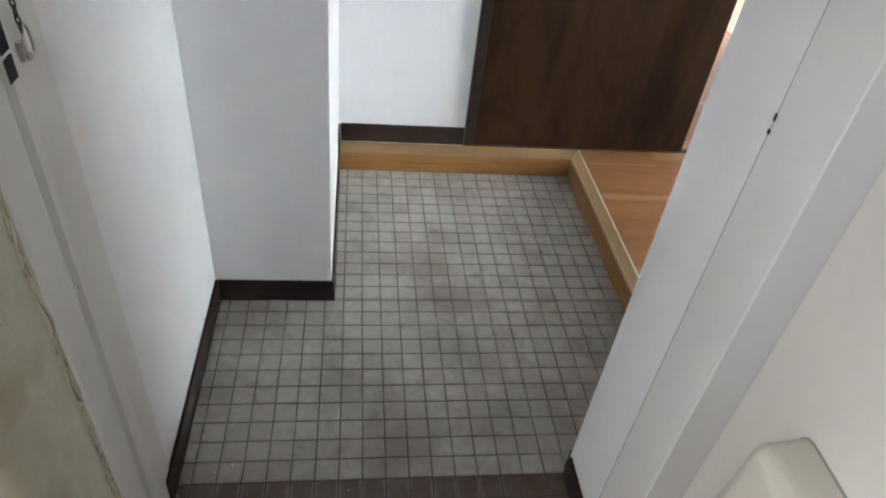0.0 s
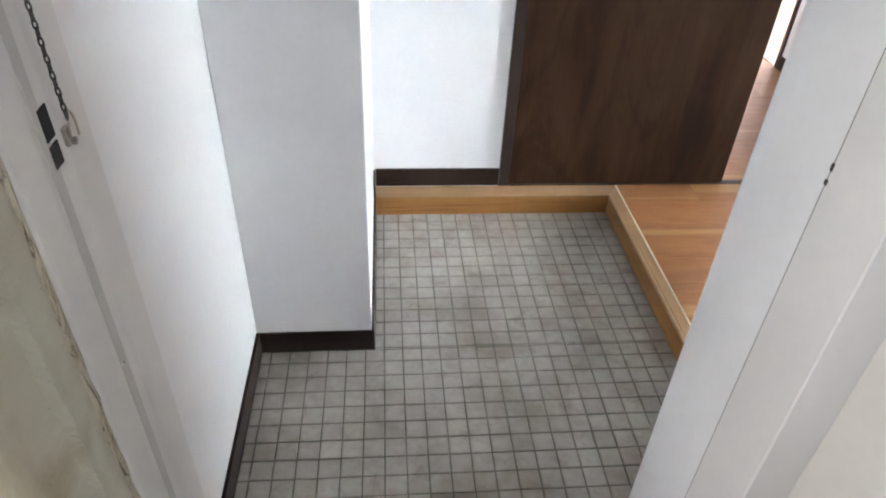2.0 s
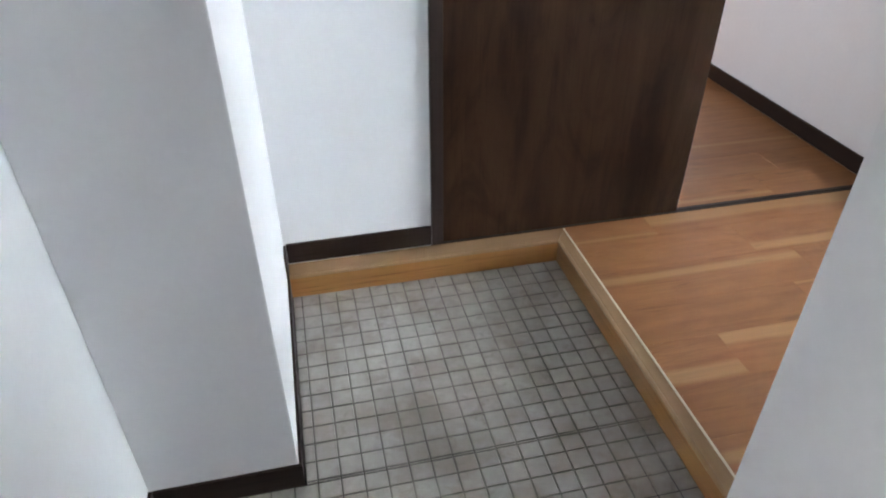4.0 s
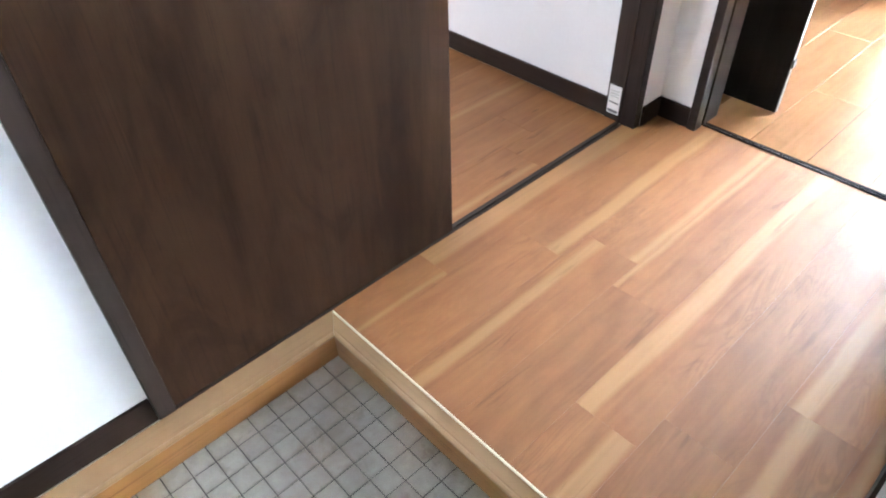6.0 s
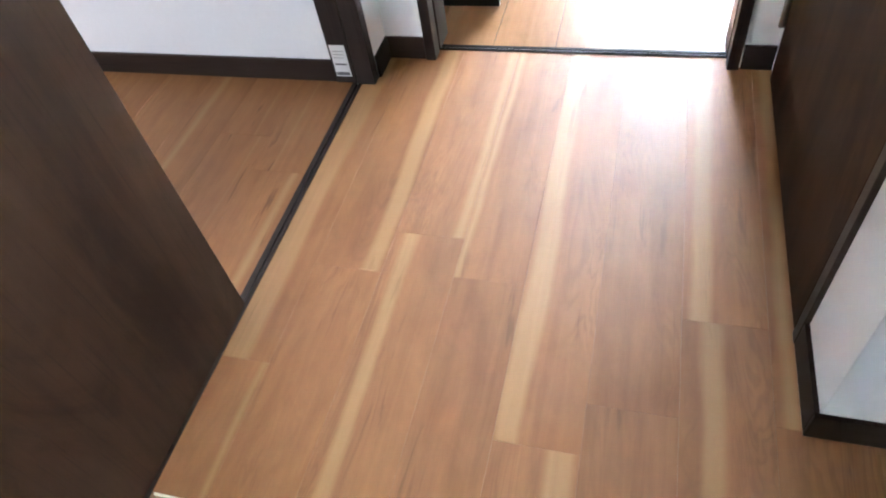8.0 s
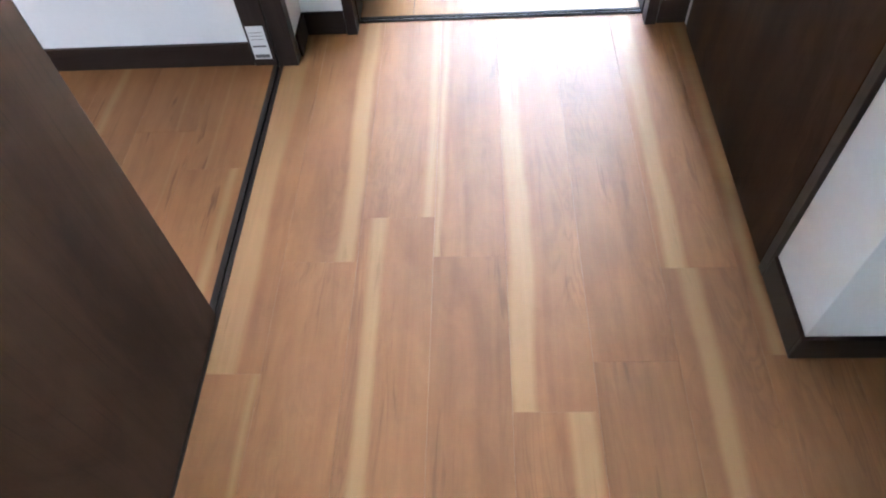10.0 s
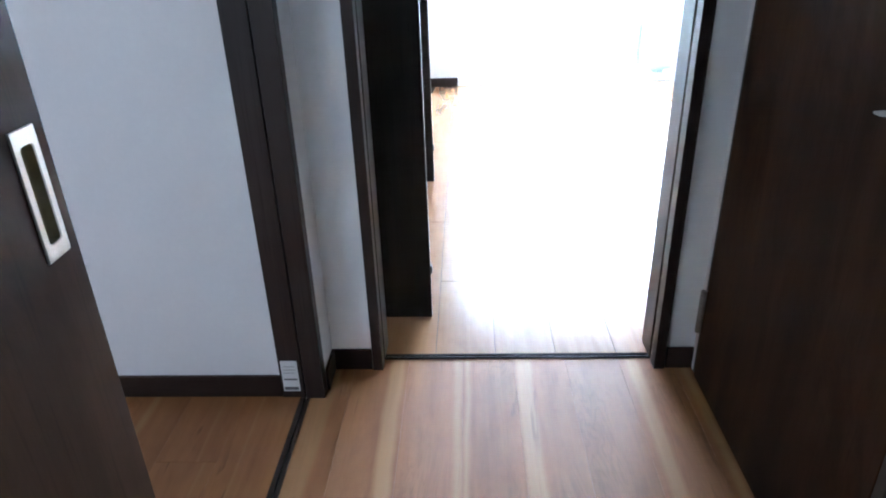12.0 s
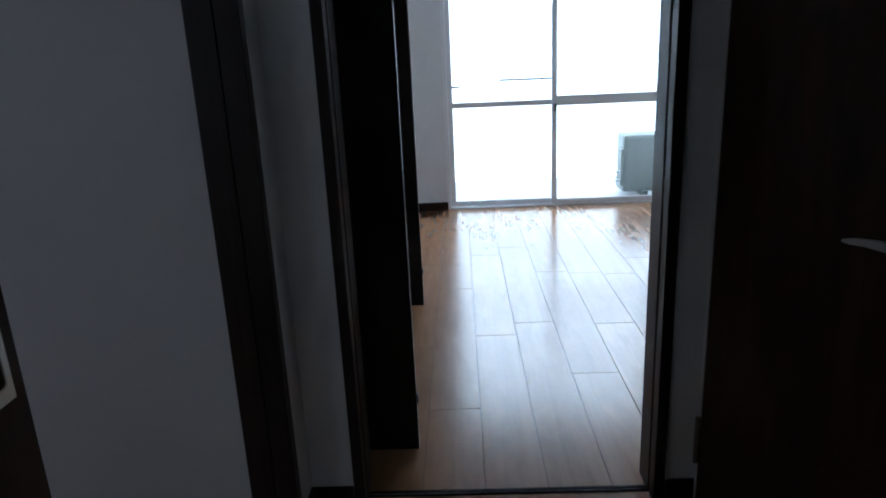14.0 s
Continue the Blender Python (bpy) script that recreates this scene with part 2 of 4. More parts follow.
GROUT = grout_material()
CONCRETE = speckled("grey_concrete", (0.26, 0.25, 0.23), (0.36, 0.35, 0.33), 3.0, 0.85, 90.0, 0.4, dist=0.002)
STEEL_PAINT = speckled("white_painted_steel", (0.66, 0.65, 0.625), (0.71, 0.70, 0.675), 1.6, 0.42, 160.0, 0.05)
# greyer copy of the steel paint, carries the shade of the jamb groove
GROOVE_SHADE = speckled("jamb_groove_shade_grey", (0.49, 0.485, 0.46), (0.55, 0.545, 0.52), 8.0, 0.4, 160.0, 0.06)
# off-white door and box, colour lowered for a shadow lying across them
DOOR_PAINT = speckled("off_white_painted_door", (0.60, 0.585, 0.535), (0.67, 0.655, 0.605), 1.4, 0.38, 120.0, 0.05)
BOX_PAINT = speckled("off_white_plastic_box", (0.51, 0.488, 0.42), (0.56, 0.537, 0.468), 4.0, 0.4, 200.0, 0.04)
STAINLESS = speckled("scuffed_stainless", (0.30, 0.278, 0.245), (0.50, 0.470, 0.425), 9.0, 0.26, 240.0, 0.05, metal=1.0)
CHROME = speckled("satin_nickel", (0.46, 0.435, 0.40), (0.58, 0.555, 0.51), 6.0, 0.33, 300.0, 0.04, metal=1.0)
DULL_METAL = speckled("dull_grey_metal", (0.20, 0.19, 0.18), (0.34, 0.33, 0.31), 30.0, 0.42, 300.0, 0.1, metal=1.0)
CHAIN = speckled("dark_chain_metal", (0.06, 0.058, 0.055), (0.13, 0.125, 0.12), 30.0, 0.4, 300.0, 0.1, metal=1.0)
# aluminium frame, its base whitened to stand in for window glare
ALUMINIUM = speckled("glare_whitened_sash", (0.80, 0.81, 0.82), (0.86, 0.87, 0.88), 6.0, 0.4, 200.0, 0.05)
RAIL_GREY = speckled("grey_railing_paint", (0.16, 0.165, 0.17), (0.22, 0.225, 0.23), 9.0, 0.6, 200.0, 0.05)
BLACK = speckled("black_void", (0.010, 0.010, 0.010), (0.02, 0.02, 0.02), 6.0, 0.7, 90.0, 0.1)
RUBBER = speckled("black_rubber", (0.015, 0.015, 0.016), (0.03, 0.03, 0.03), 9.0, 0.55, 90.0, 0.1)
PAPER = speckled("white_label_paper", (0.70, 0.70, 0.69), (0.78, 0.78, 0.77), 20.0, 0.5, 300.0, 0.03)
SEAM = speckled("grey_paint_seam", (0.20, 0.195, 0.185), (0.34, 0.33, 0.315), 14.0, 0.6, 160.0, 0.1)
INK = speckled("grey_label_ink", (0.10, 0.10, 0.10), (0.16, 0.16, 0.16), 20.0, 0.5, 300.0, 0.03)
PALE = speckled("pale_painted_rail", (0.62, 0.63, 0.64), (0.70, 0.71, 0.72), 6.0, 0.4, 200.0, 0.05)
AC_SHELL = speckled("pale_grey_green_shell", (0.27, 0.30, 0.275), (0.33, 0.36, 0.335), 3.0, 0.5, 200.0, 0.05)


def stucco_material():
    m = Mat("cream_brushed_stucco", 0.34)
    v = m.coords()
    big = m.noise(v, 3.5, 4, 0.6)
    lump = m.noise(v, 26.0, 5, 0.6, 0.5)
    crack = m.noise(m.coords((6.0, 26.0, 4.0)), 1.0, 6, 0.7, 1.5)
    col = m.ramp(big, [(0.35, (0.66, 0.615, 0.490)), (0.65, (0.76, 0.725, 0.610))])
    stain = m.noise(m.coords((5.0, 9.0, 6.0)), 1.0, 4, 0.6, 0.4)
    col = m.mix(m.math("MULTIPLY", m.smooth(stain, 0.49, 0.72), 0.5), col, (0.48, 0.40, 0.24))
    col = m.mix(m.math("MULTIPLY", m.smooth(crack, 0.68, 0.74), 0.7), col, (0.20, 0.15, 0.08))
    speck = m.noise(m.coords((60.0, 60.0, 38.0)), 1.0, 2, 0.5, 0.6)
    col = m.mix(m.math("MULTIPLY", m.smooth(speck, 0.72, 0.77), 0.75), col, (0.10, 0.08, 0.05))
    m.colour(col)
    brush = m.noise(m.coords((14.0, 22.0, 64.0)), 1.0, 4, 0.6, 0.6)
    m.bump(m.math("ADD", m.math("MULTIPLY", lump, 0.7), m.math("MULTIPLY", brush, 0.5)), 0.6, 0.007)
    return m.m


STUCCO = stucco_material()


def caulk_material():
    m = Mat("cracked_cream_caulk", 0.5)
    v = m.coords((60, 30, 12))
    n = m.noise(v, 1.0, 5, 0.7, 1.6)
    line = m.math("ABSOLUTE", m.math("SUBTRACT", m.noise(m.coords((40, 70, 9)), 1.0, 4, 0.65, 1.2), 0.5))
    col = m.mix(m.smooth(n, 0.50, 0.72), (0.60, 0.55, 0.42), (0.36, 0.29, 0.17))
    col = m.mix(m.math("MULTIPLY", m.math("SUBTRACT", 1.0, m.smooth(line, 0.010, 0.030)), 0.85), col, (0.09, 0.065, 0.035))
    m.colour(col)
    m.bump(m.math("ADD", n, m.smooth(line, 0.0, 0.04)), 0.7, 0.003)
    return m.m


CAULK = caulk_material()


def glass_material():
    m = Mat("clear_glass", 0.02)
    m.colour((0.95, 0.98, 0.97))
    m.b.inputs["Transmission Weight"].default_value = 1.0
    m.b.inputs["IOR"].default_value = 1.02
    return m.m


GLASS = glass_material()


def glow(name, colour, strength):
    m = bpy.data.materials.new(name)
    m.use_nodes = True
    nt = m.node_tree
    nt.nodes.remove(nt.nodes["Principled BSDF"])
    e = nt.nodes.new("ShaderNodeEmission")
    e.inputs[0].default_value = (*colour, 1)
    e.inputs[1].default_value = strength
    nt.links.new(e.outputs[0], nt.nodes["Material Output"].inputs[0])
    return m


HAZE = glow("bright_hazy_sky", (0.82, 0.92, 1.0), 20.5)

# ---------------------------------------------------------------- mesh helpers
def box(bm, x0, x1, y0, y1, z0, z1, bevel=0.0):
    m = Matrix.LocRotScale(((x0 + x1) / 2, (y0 + y1) / 2, (z0 + z1) / 2), None, (abs(x1 - x0), abs(y1 - y0), abs(z1 - z0)))
    made = bmesh.ops.create_cube(bm, size=1.0, matrix=m)["verts"]
    if bevel:
        edges = list({e for v in made for e in v.link_edges})
        bmesh.ops.bevel(bm, geom=edges, offset=bevel, segments=2, affect="EDGES", profile=0.7)
    return bm


def boxed(*args, bevel=0.0):
    return box(bmesh.new(), *args, bevel=bevel)


def prism(points, a0, a1, axis="z"):
    """A closed outline in the two other axes, extruded from a0 to a1 along axis."""
    bm = bmesh.new()

    def place(p, a):
        return {"z": (p[0], p[1], a), "x": (a, p[0], p[1]), "y": (p[0], a, p[1])}[axis]
    lo = [bm.verts.new(place(p, a0)) for p in points]
    hi = [bm.verts.new(place(p, a1)) for p in points]
    n = len(points)
    bm.faces.new(lo)
    bm.faces.new(hi)
    for i in range(n):
        bm.faces.new((lo[i], lo[(i + 1) % n], hi[(i + 1) % n], hi[i]))
    bmesh.ops.recalc_face_normals(bm, faces=bm.faces)
    return bm


def rod(bm, a, b, r, segments=12):
    a, b = Vector(a), Vector(b)
    d = b - a
    m = Matrix.Translation((a + b) / 2) @ d.to_track_quat("Z", "Y").to_matrix().to_4x4()
    bmesh.ops.create_cone(bm, cap_ends=True, segments=segments, radius1=r, radius2=r, depth=d.length, matrix=m)
    return bm


def part(name, bm, material, parent=None, label="", smooth=False):
    mesh = bpy.data.meshes.new(name)
    bm.to_mesh(mesh)
    bm.free()
    mesh.materials.append(material)
    if smooth:
        for p in mesh.polygons:
            p.use_smooth = True
    ob = new(name, mesh)
    if parent is not None:
        ob.parent = parent
    if label:
        ob["label"] = label
    return ob


def setting(name, bm, material, label, category):
    return tagged(part(name, bm, material), label, category, kind="structure")


def empty(name, x=0, y=0, z=0):
    ob = new(name)
    ob.location = (x, y, z)
    return ob


# ---------------------------------------------------------------- plan
H = 0.077          # hall floor above the entry tiles
TOP = 2.40         # ceiling
XL, XP, YP = -1.119, -0.82, -0.642     # left wall, projecting block
XJ, YD = -0.294, -1.189                # right reveal of the entrance, inner face of the front wall
YN = 0.071         # north wall face
YS = -0.980        # south wall face beside the washroom door
YR = -1.182        # south wall face in the recess
XR = 0.347         # recess corner
XE = 1.316         # end wall face of the hall
OPEN_N, OPEN_S = -0.120, -0.875        # room doorway
XW = 4.84          # window wall of the room
XSIDE = 1.198       # east wall of the side room

# walls
setting("wall_west", boxed(XL - 0.12, XL, -1.19, 0.20, 0, TOP), WALL, "white papered wall beside the entrance", "wall")
setting("wall_block", boxed(XL + 0.001, XP, YP, 0.20, -0.01, TOP, bevel=0.003), WALL, "white papered projecting wall block", "wall")
setting("wall_north", boxed(XP + 0.001, -0.384, YN, 0.135, 0.0, TOP), WALL, "white papered wall beside the sliding door", "wall")
setting("wall_north_pocket", boxed(-0.383, 0.425, 0.104, 0.135, H, TOP), WALL, "white papered wall behind the sliding door", "wall")
setting("wall_north_header", boxed(0.426, 1.235, 0.104, 0.135, 2.08, TOP), WALL, "white papered wall over the sliding door", "wall")
bm = boxed(1.217, XE + 0.11, 0.022, 0.137, H - 0.01, TOP)
setting("wall_north_nib", bm, WALL, "short white papered wall nib", "wall")
bm = boxed(XE, 1.43, -0.092, 0.021, H - 0.01, TOP)
box(bm, XE, 1.43, -1.12, -0.904, H - 0.01, TOP)
box(bm, XE, 1.43, -0.904, -0.092, 2.10, TOP)
setting("wall_east", bm, WALL, "white papered end wall with a doorway", "wall")
bm = boxed(XR, 0.512, YR + 0.001, YS, H - 0.01, TOP, bevel=0.002)
box(bm, 0.512, 1.297, -1.10, YS, 2.09, TOP)
box(bm, 1.297, XE - 0.001, -1.12, YS, H - 0.01, TOP)
setting("wall_south", bm, WALL, "white papered wall round the washroom door", "wall")
setting("wall_south_recess", boxed(XJ + 0.001, XR + 0.13, -1.332, YR, -0.01, TOP), WALL, "white papered wall beside the entrance opening", "wall")
setting("wall_over_entrance", boxed(XL - 0.12, XJ, -1.332, -1.19, 2.06, TOP), WALL, "white wall over the entrance", "wall")
setting("wall_washroom", boxed(0.48, 1.30, -1.16, -1.11, 0, TOP), WALL, "plain wall behind the washroom door", "wall")

# side room
bm = boxed(XSIDE, 1.40, 0.1375, 1.165, H - 0.01, TOP)
box(bm, XSIDE, 1.40, 1.165, 2.10, 2.05, TOP)
box(bm, XSIDE, 1.40, 2.10, 3.0, H - 0.01, TOP)
root = tagged(empty("far_door_casing"), "dark brown casing of an opening", "door casing", kind="structure")
part("casing", boxed(XSIDE - 0.009, 1.41, 1.1655, 1.190, H - 0.002, 2.05), TRIM_Z, root)
part("casing", boxed(XSIDE - 0.009, 1.41, 2.075, 2.0995, H - 0.002, 2.05), TRIM_Z, root)
setting("wall_far_south", boxed(1.402, 3.30, 0.851, 0.95, 0, TOP), WALL, "plain white wall", "wall")
setting("wall_far_east", boxed(3.20, 3.30, 0.951, 3.12, 0, TOP), WALL, "plain white wall", "wall")
setting("wall_far_north", boxed(1.402, 3.199, 3.0, 3.12, 0, TOP), WALL, "plain white wall", "wall")
setting("ceiling_far", boxed(1.451, 3.30, 0.861, 3.12, TOP, TOP + 0.1), CEIL, "white papered ceiling", "ceiling")
setting("floor_far", boxed(XSIDE, 3.20, 0.951, 3.0, H - 0.06, H - 0.001), BOARD_ROOM, "warm wood-print floor", "floor")
setting("wall_side_room_east", bm, WALL, "white papered wall of the side room", "wall")
# wall out of view; its opening is added for the fill lamp
bm = boxed(-1.1, -0.95, 0.2005, 0.90, 0, TOP)
box(bm, -1.1, -0.95, 2.20, 3.0, 0, TOP)
box(bm, -1.1, -0.95, 0.90, 2.20, 0, 0.88)
box(bm, -1.1, -0.95, 0.90, 2.20, 2.02, TOP)
setting("wall_side_room_west", bm, WALL, "unseen white papered wall with an opening added for the fill lamp", "wall")
setting("wall_side_room_north", boxed(-1.1, 1.40, 3.0, 3.12, 0, TOP), WALL, "white papered wall of the side room", "wall")

# room at the end
bm = boxed(1.43, 1.56, 0.137, 0.26, H - 0.01, TOP)
box(bm, 2.83, XW, 0.137, 0.26, H - 0.01, TOP)
box(bm, 1.56, 2.83, 0.137, 0.26, 2.12, TOP)
setting("wall_room_north", bm, WALL, "white papered wall with a closet opening", "wall")
bm = boxed(1.41, 2.95, 0.80, 0.85, 0, TOP)
box(bm, 1.41, 1.46, 0.26, 0.80, 0, TOP)
box(bm, 2.90, 2.95, 0.26, 0.80, 0, TOP)
setting("wall_closet", bm, WALL, "plain closet lining", "wall")
bm = boxed(XW, XW + 0.14, -0.292, 0.26, H - 0.01, TOP)
box(bm, XW, XW + 0.14, -2.20, -1.955, H - 0.01, TOP)
box(bm, XW, XW + 0.14, -1.955, -0.292, 2.03, TOP)
setting("wall_window", bm, WALL, "white papered wall round the balcony window", "wall")
setting("wall_room_south", boxed(1.43, XW + 0.14, -2.32, -2.20, H - 0.01, TOP), WALL, "white papered wall of the room", "wall")
setting("wall_room_west", boxed(1.30, 1.43, -2.32, -1.12, H - 0.01, TOP), WALL, "white papered wall of the room", "wall")

# ceilings
setting("ceiling", boxed(XL - 0.12, 1.45, -1.332, 3.12, TOP, TOP + 0.1), CEIL, "white papered ceiling", "ceiling")
setting("ceiling_room", boxed(1.451, 5.0, -2.32, 0.86, TOP, TOP + 0.1), CEIL, "white papered ceiling", "ceiling")

# slab out of view, added to block light coming up through gaps
setting("floor_slab", boxed(XL - 0.12, 5.0, -2.32, 3.12, -0.22, -0.105), CONCRETE, "unseen slab added under the floors to stop light leaks", "floor")
# outside ground
setting("ground", boxed(-60, 60, -60, 60, -3.3, -3.2), CONCRETE, "grey concrete ground far below", "ground")
setting("gallery_floor", boxed(-3.0, 1.299, -3.0, -1.412, -0.10, -0.028), CONCRETE, "grey concrete gallery floor outside the door", "floor")
setting("gallery_parapet", boxed(-3.0, 1.299, -3.12, -3.0, -0.20, 1.10), CONCRETE, "plain gallery parapet", "wall")
# roof slab and east end wall, both unseen, added to hold back outside light
setting("gallery_ceiling", boxed(-3.0, 1.299, -3.12, -1.333, 2.601, 2.72), CONCRETE, "unseen plain slab added over the gallery to hold back sky light", "ceiling")
setting("gallery_end_east", boxed(1.30, 1.42, -3.12, -2.3205, -0.2, 2.72), CONCRETE, "unseen plain wall added to keep backdrop light out of the gallery", "wall")
setting("wall_front", boxed(XJ + 0.06, 1.299, -1.412, -1.333, -0.2, 2.6), STUCCO, "cream stucco outer wall", "wall")
setting("wall_front_west", boxed(-3.0, XL - 0.101, -1.6, -1.40, -0.2, 2.6), STUCCO, "cream stucco outer wall", "wall")
setting("wall_front_over", boxed(XL - 0.12, XJ + 0.06, -1.412, -1.333, 2.06, 2.6), STUCCO, "cream stucco outer wall over the door", "wall")

# stucco return on the lock side, with a ragged paint lip
def stucco_return():
    bm = bmesh.new()
    rows, cols = 420, 64
    grid = []
    for i in range(rows + 1):
        z = -0.20 + 2.8 * i / rows
        tooth = abs(noise.noise(Vector((0, 9.0, z * 62))))
        lip = -1.434 + 0.007 * noise.noise(Vector((0, 3.0, z * 11))) - 0.009 * tooth - 0.004 * abs(noise.noise(Vector((0, 5.0, z * 140))))
        line = []
        for j in range(cols + 1):
            y = -1.386 - 0.12 * (j / 48) if j < 48 else -1.506 - 0.18 * (j - 48) / (cols - 48)
            x = XL + 0.001
            over = max(0.0, min(1.0, (lip - y) / 0.0035))
            x -= 0.011 * over
            x += 0.003 * noise.noise(Vector((y * 12, z * 9, 1.7))) + 0.0012 * noise.noise(Vector((y * 45, z * 60, 4.7)))
            if y < -1.50:
                x += 0.012 * min(1.0, (-1.50 - y) * 14)
            line.append(bm.verts.new((x, y, z)))
        grid.append(line)
    for i in range(rows):
        for j in range(cols):
            bm.faces.new((grid[i][j], grid[i][j + 1], grid[i + 1][j + 1], grid[i + 1][j]))
    bmesh.ops.solidify(bm, geom=bm.faces[:], thickness=0.1)
    bmesh.ops.recalc_face_normals(bm, faces=bm.faces)
    return bm


setting("wall_stucco_return", stucco_return(), STUCCO, "cream brushed stucco wall with ragged paint", "wall")

# ---------------------------------------------------------------- baseboards
BB = 0.066
def baseboard(name, x0, x1, y0, y1, z, mat):
    return setting(name, boxed(x0, x1, y0, y1, z, z + BB, bevel=0.002), mat, "dark brown wood-print baseboard", "baseboard")


baseboard("baseboard_west", XL, XL + 0.008, -1.225, YP - 0.0005, 0, TRIM_Y)
baseboard("baseboard_block_front", XL + 0.0085, XP + 0.007, YP - 0.007, YP + 0.0, 0, TRIM_X)
baseboard("baseboard_block_side", XP, XP + 0.007, YP + 0.0005, 0.062, 0.0, TRIM_Y)
setting("baseboard_block_side_upper", boxed(XP, XP + 0.007, 0.0, 0.062, BB, H + BB, bevel=0.002), TRIM_Y, "dark brown wood-print baseboard", "baseboard")
baseboard("baseboard_north", XP + 0.0075, -0.3845, 0.063, YN, H, TRIM_X)
baseboard("baseboard_reveal", XJ - 0.008, XJ, -1.290, -1.192, 0, TRIM_Y)
baseboard("baseboard_front", XJ, 0.0, YR, YR + 0.007, 0, TRIM_X)
baseboard("baseboard_recess", 0.0435, XR - 0.008, YR, YR + 0.008, H, TRIM_X)
baseboard("baseboard_corner", XR - 0.008, XR, YR, YS + 0.008, H, TRIM_Y)
baseboard("baseboard_south", XR + 0.0005, 0.5115, YS, YS + 0.008, H, TRIM_X)
baseboard("baseboard_end", XE - 0.008, XE, -0.979, -0.906, H, TRIM_Y)
baseboard("baseboard_nib", XE - 0.008, XE, -0.090, 0.014, H, TRIM_Y)
baseboard("baseboard_nib_side", 1.2175, XE, 0.014, 0.022, H, TRIM_X)
baseboard("baseboard_side_room", XSIDE - 0.008, XSIDE, 0.138, 1.165, H, TRIM_Y)
baseboard("baseboard_window", XW - 0.008, XW, -0.292, 0.137, H, TRIM_Y)
baseboard("baseboard_window_far", XW - 0.008, XW, -2.20, -1.955, H, TRIM_Y)

# ---------------------------------------------------------------- entry step
def step_frame():
    root = tagged(empty("entry_step"), "tan wooden step edge with an orange riser round the entry tiles", "step", kind="structure")
    part("riser", boxed(XP + 0.007, 0.006, 0.002, 0.055, -0.02, 0.0665), RISER_X, root, "orange wood-print riser")
    part("riser", boxed(0.002, 0.040, YR + 0.007, 0.0019, -0.02, 0.0665), RISER_Y, root, "orange wood-print riser")
    # mitred nosing: the outline is the cross-section, out from the riser
    outline = [(0.004, 0.0668), (-0.0005, 0.0668), (-0.0015, 0.069), (-0.001, 0.0725), (0.001, 0.0742), (0.007, 0.0745), (0.0085, 0.0735), (0.0105, 0.0735), (0.012, 0.0748), (0.030, 0.0752)]
    north = outline + [(0.0625, 0.0757), (0.0625, 0.0668)]
    east = outline + [(0.0382, 0.0757), (0.0382, 0.0668)]
    bm = bmesh.new()
    rings = []
    for k in range(2):
        ring = []
        for d, z in north:
            x = XP + 0.0075 if k == 0 else d * 0.0435 / 0.0625
            ring.append(bm.verts.new((x, d, z)))
        rings.append(ring)
    n = len(north)
    for i in range(n):
        bm.faces.new((rings[0][i], rings[0][(i + 1) % n], rings[1][(i + 1) % n], rings[1][i]))
    bm.faces.new(rings[0])
    bm.faces.new(rings[1])
    bmesh.ops.recalc_face_normals(bm, faces=bm.faces)
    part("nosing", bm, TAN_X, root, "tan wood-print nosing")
    bm = bmesh.new()
    rings = []
    for k in range(2):
        ring = []
        for d, z in east:
            y = YR + 0.0075 if k == 0 else d * 0.0625 / 0.0435 - 0.0008
            ring.append(bm.verts.new((d, y, z)))
        rings.append(ring)
    n = len(east)
    for i in range(n):
        bm.faces.new((rings[0][i], rings[0][(i + 1) % n], rings[1][(i + 1) % n], rings[1][i]))
    bm.faces.new(rings[0])
    bm.faces.new(rings[1])
    bmesh.ops.recalc_face_normals(bm, faces=bm.faces)
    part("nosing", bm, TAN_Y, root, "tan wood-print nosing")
    ring = [(0.0384, 0.0668), (0.0384, 0.0765), (0.0390, 0.0782), (0.0402, 0.0792), (0.0416, 0.0792), (0.0428, 0.0784), (0.0434, 0.0770), (0.0434, 0.0668)]
    bm = prism(ring, YR + 0.0085, 0.0560, "y")
    part("bead", bm, BEAD, root, "pale shiny edge bead")


step_frame()

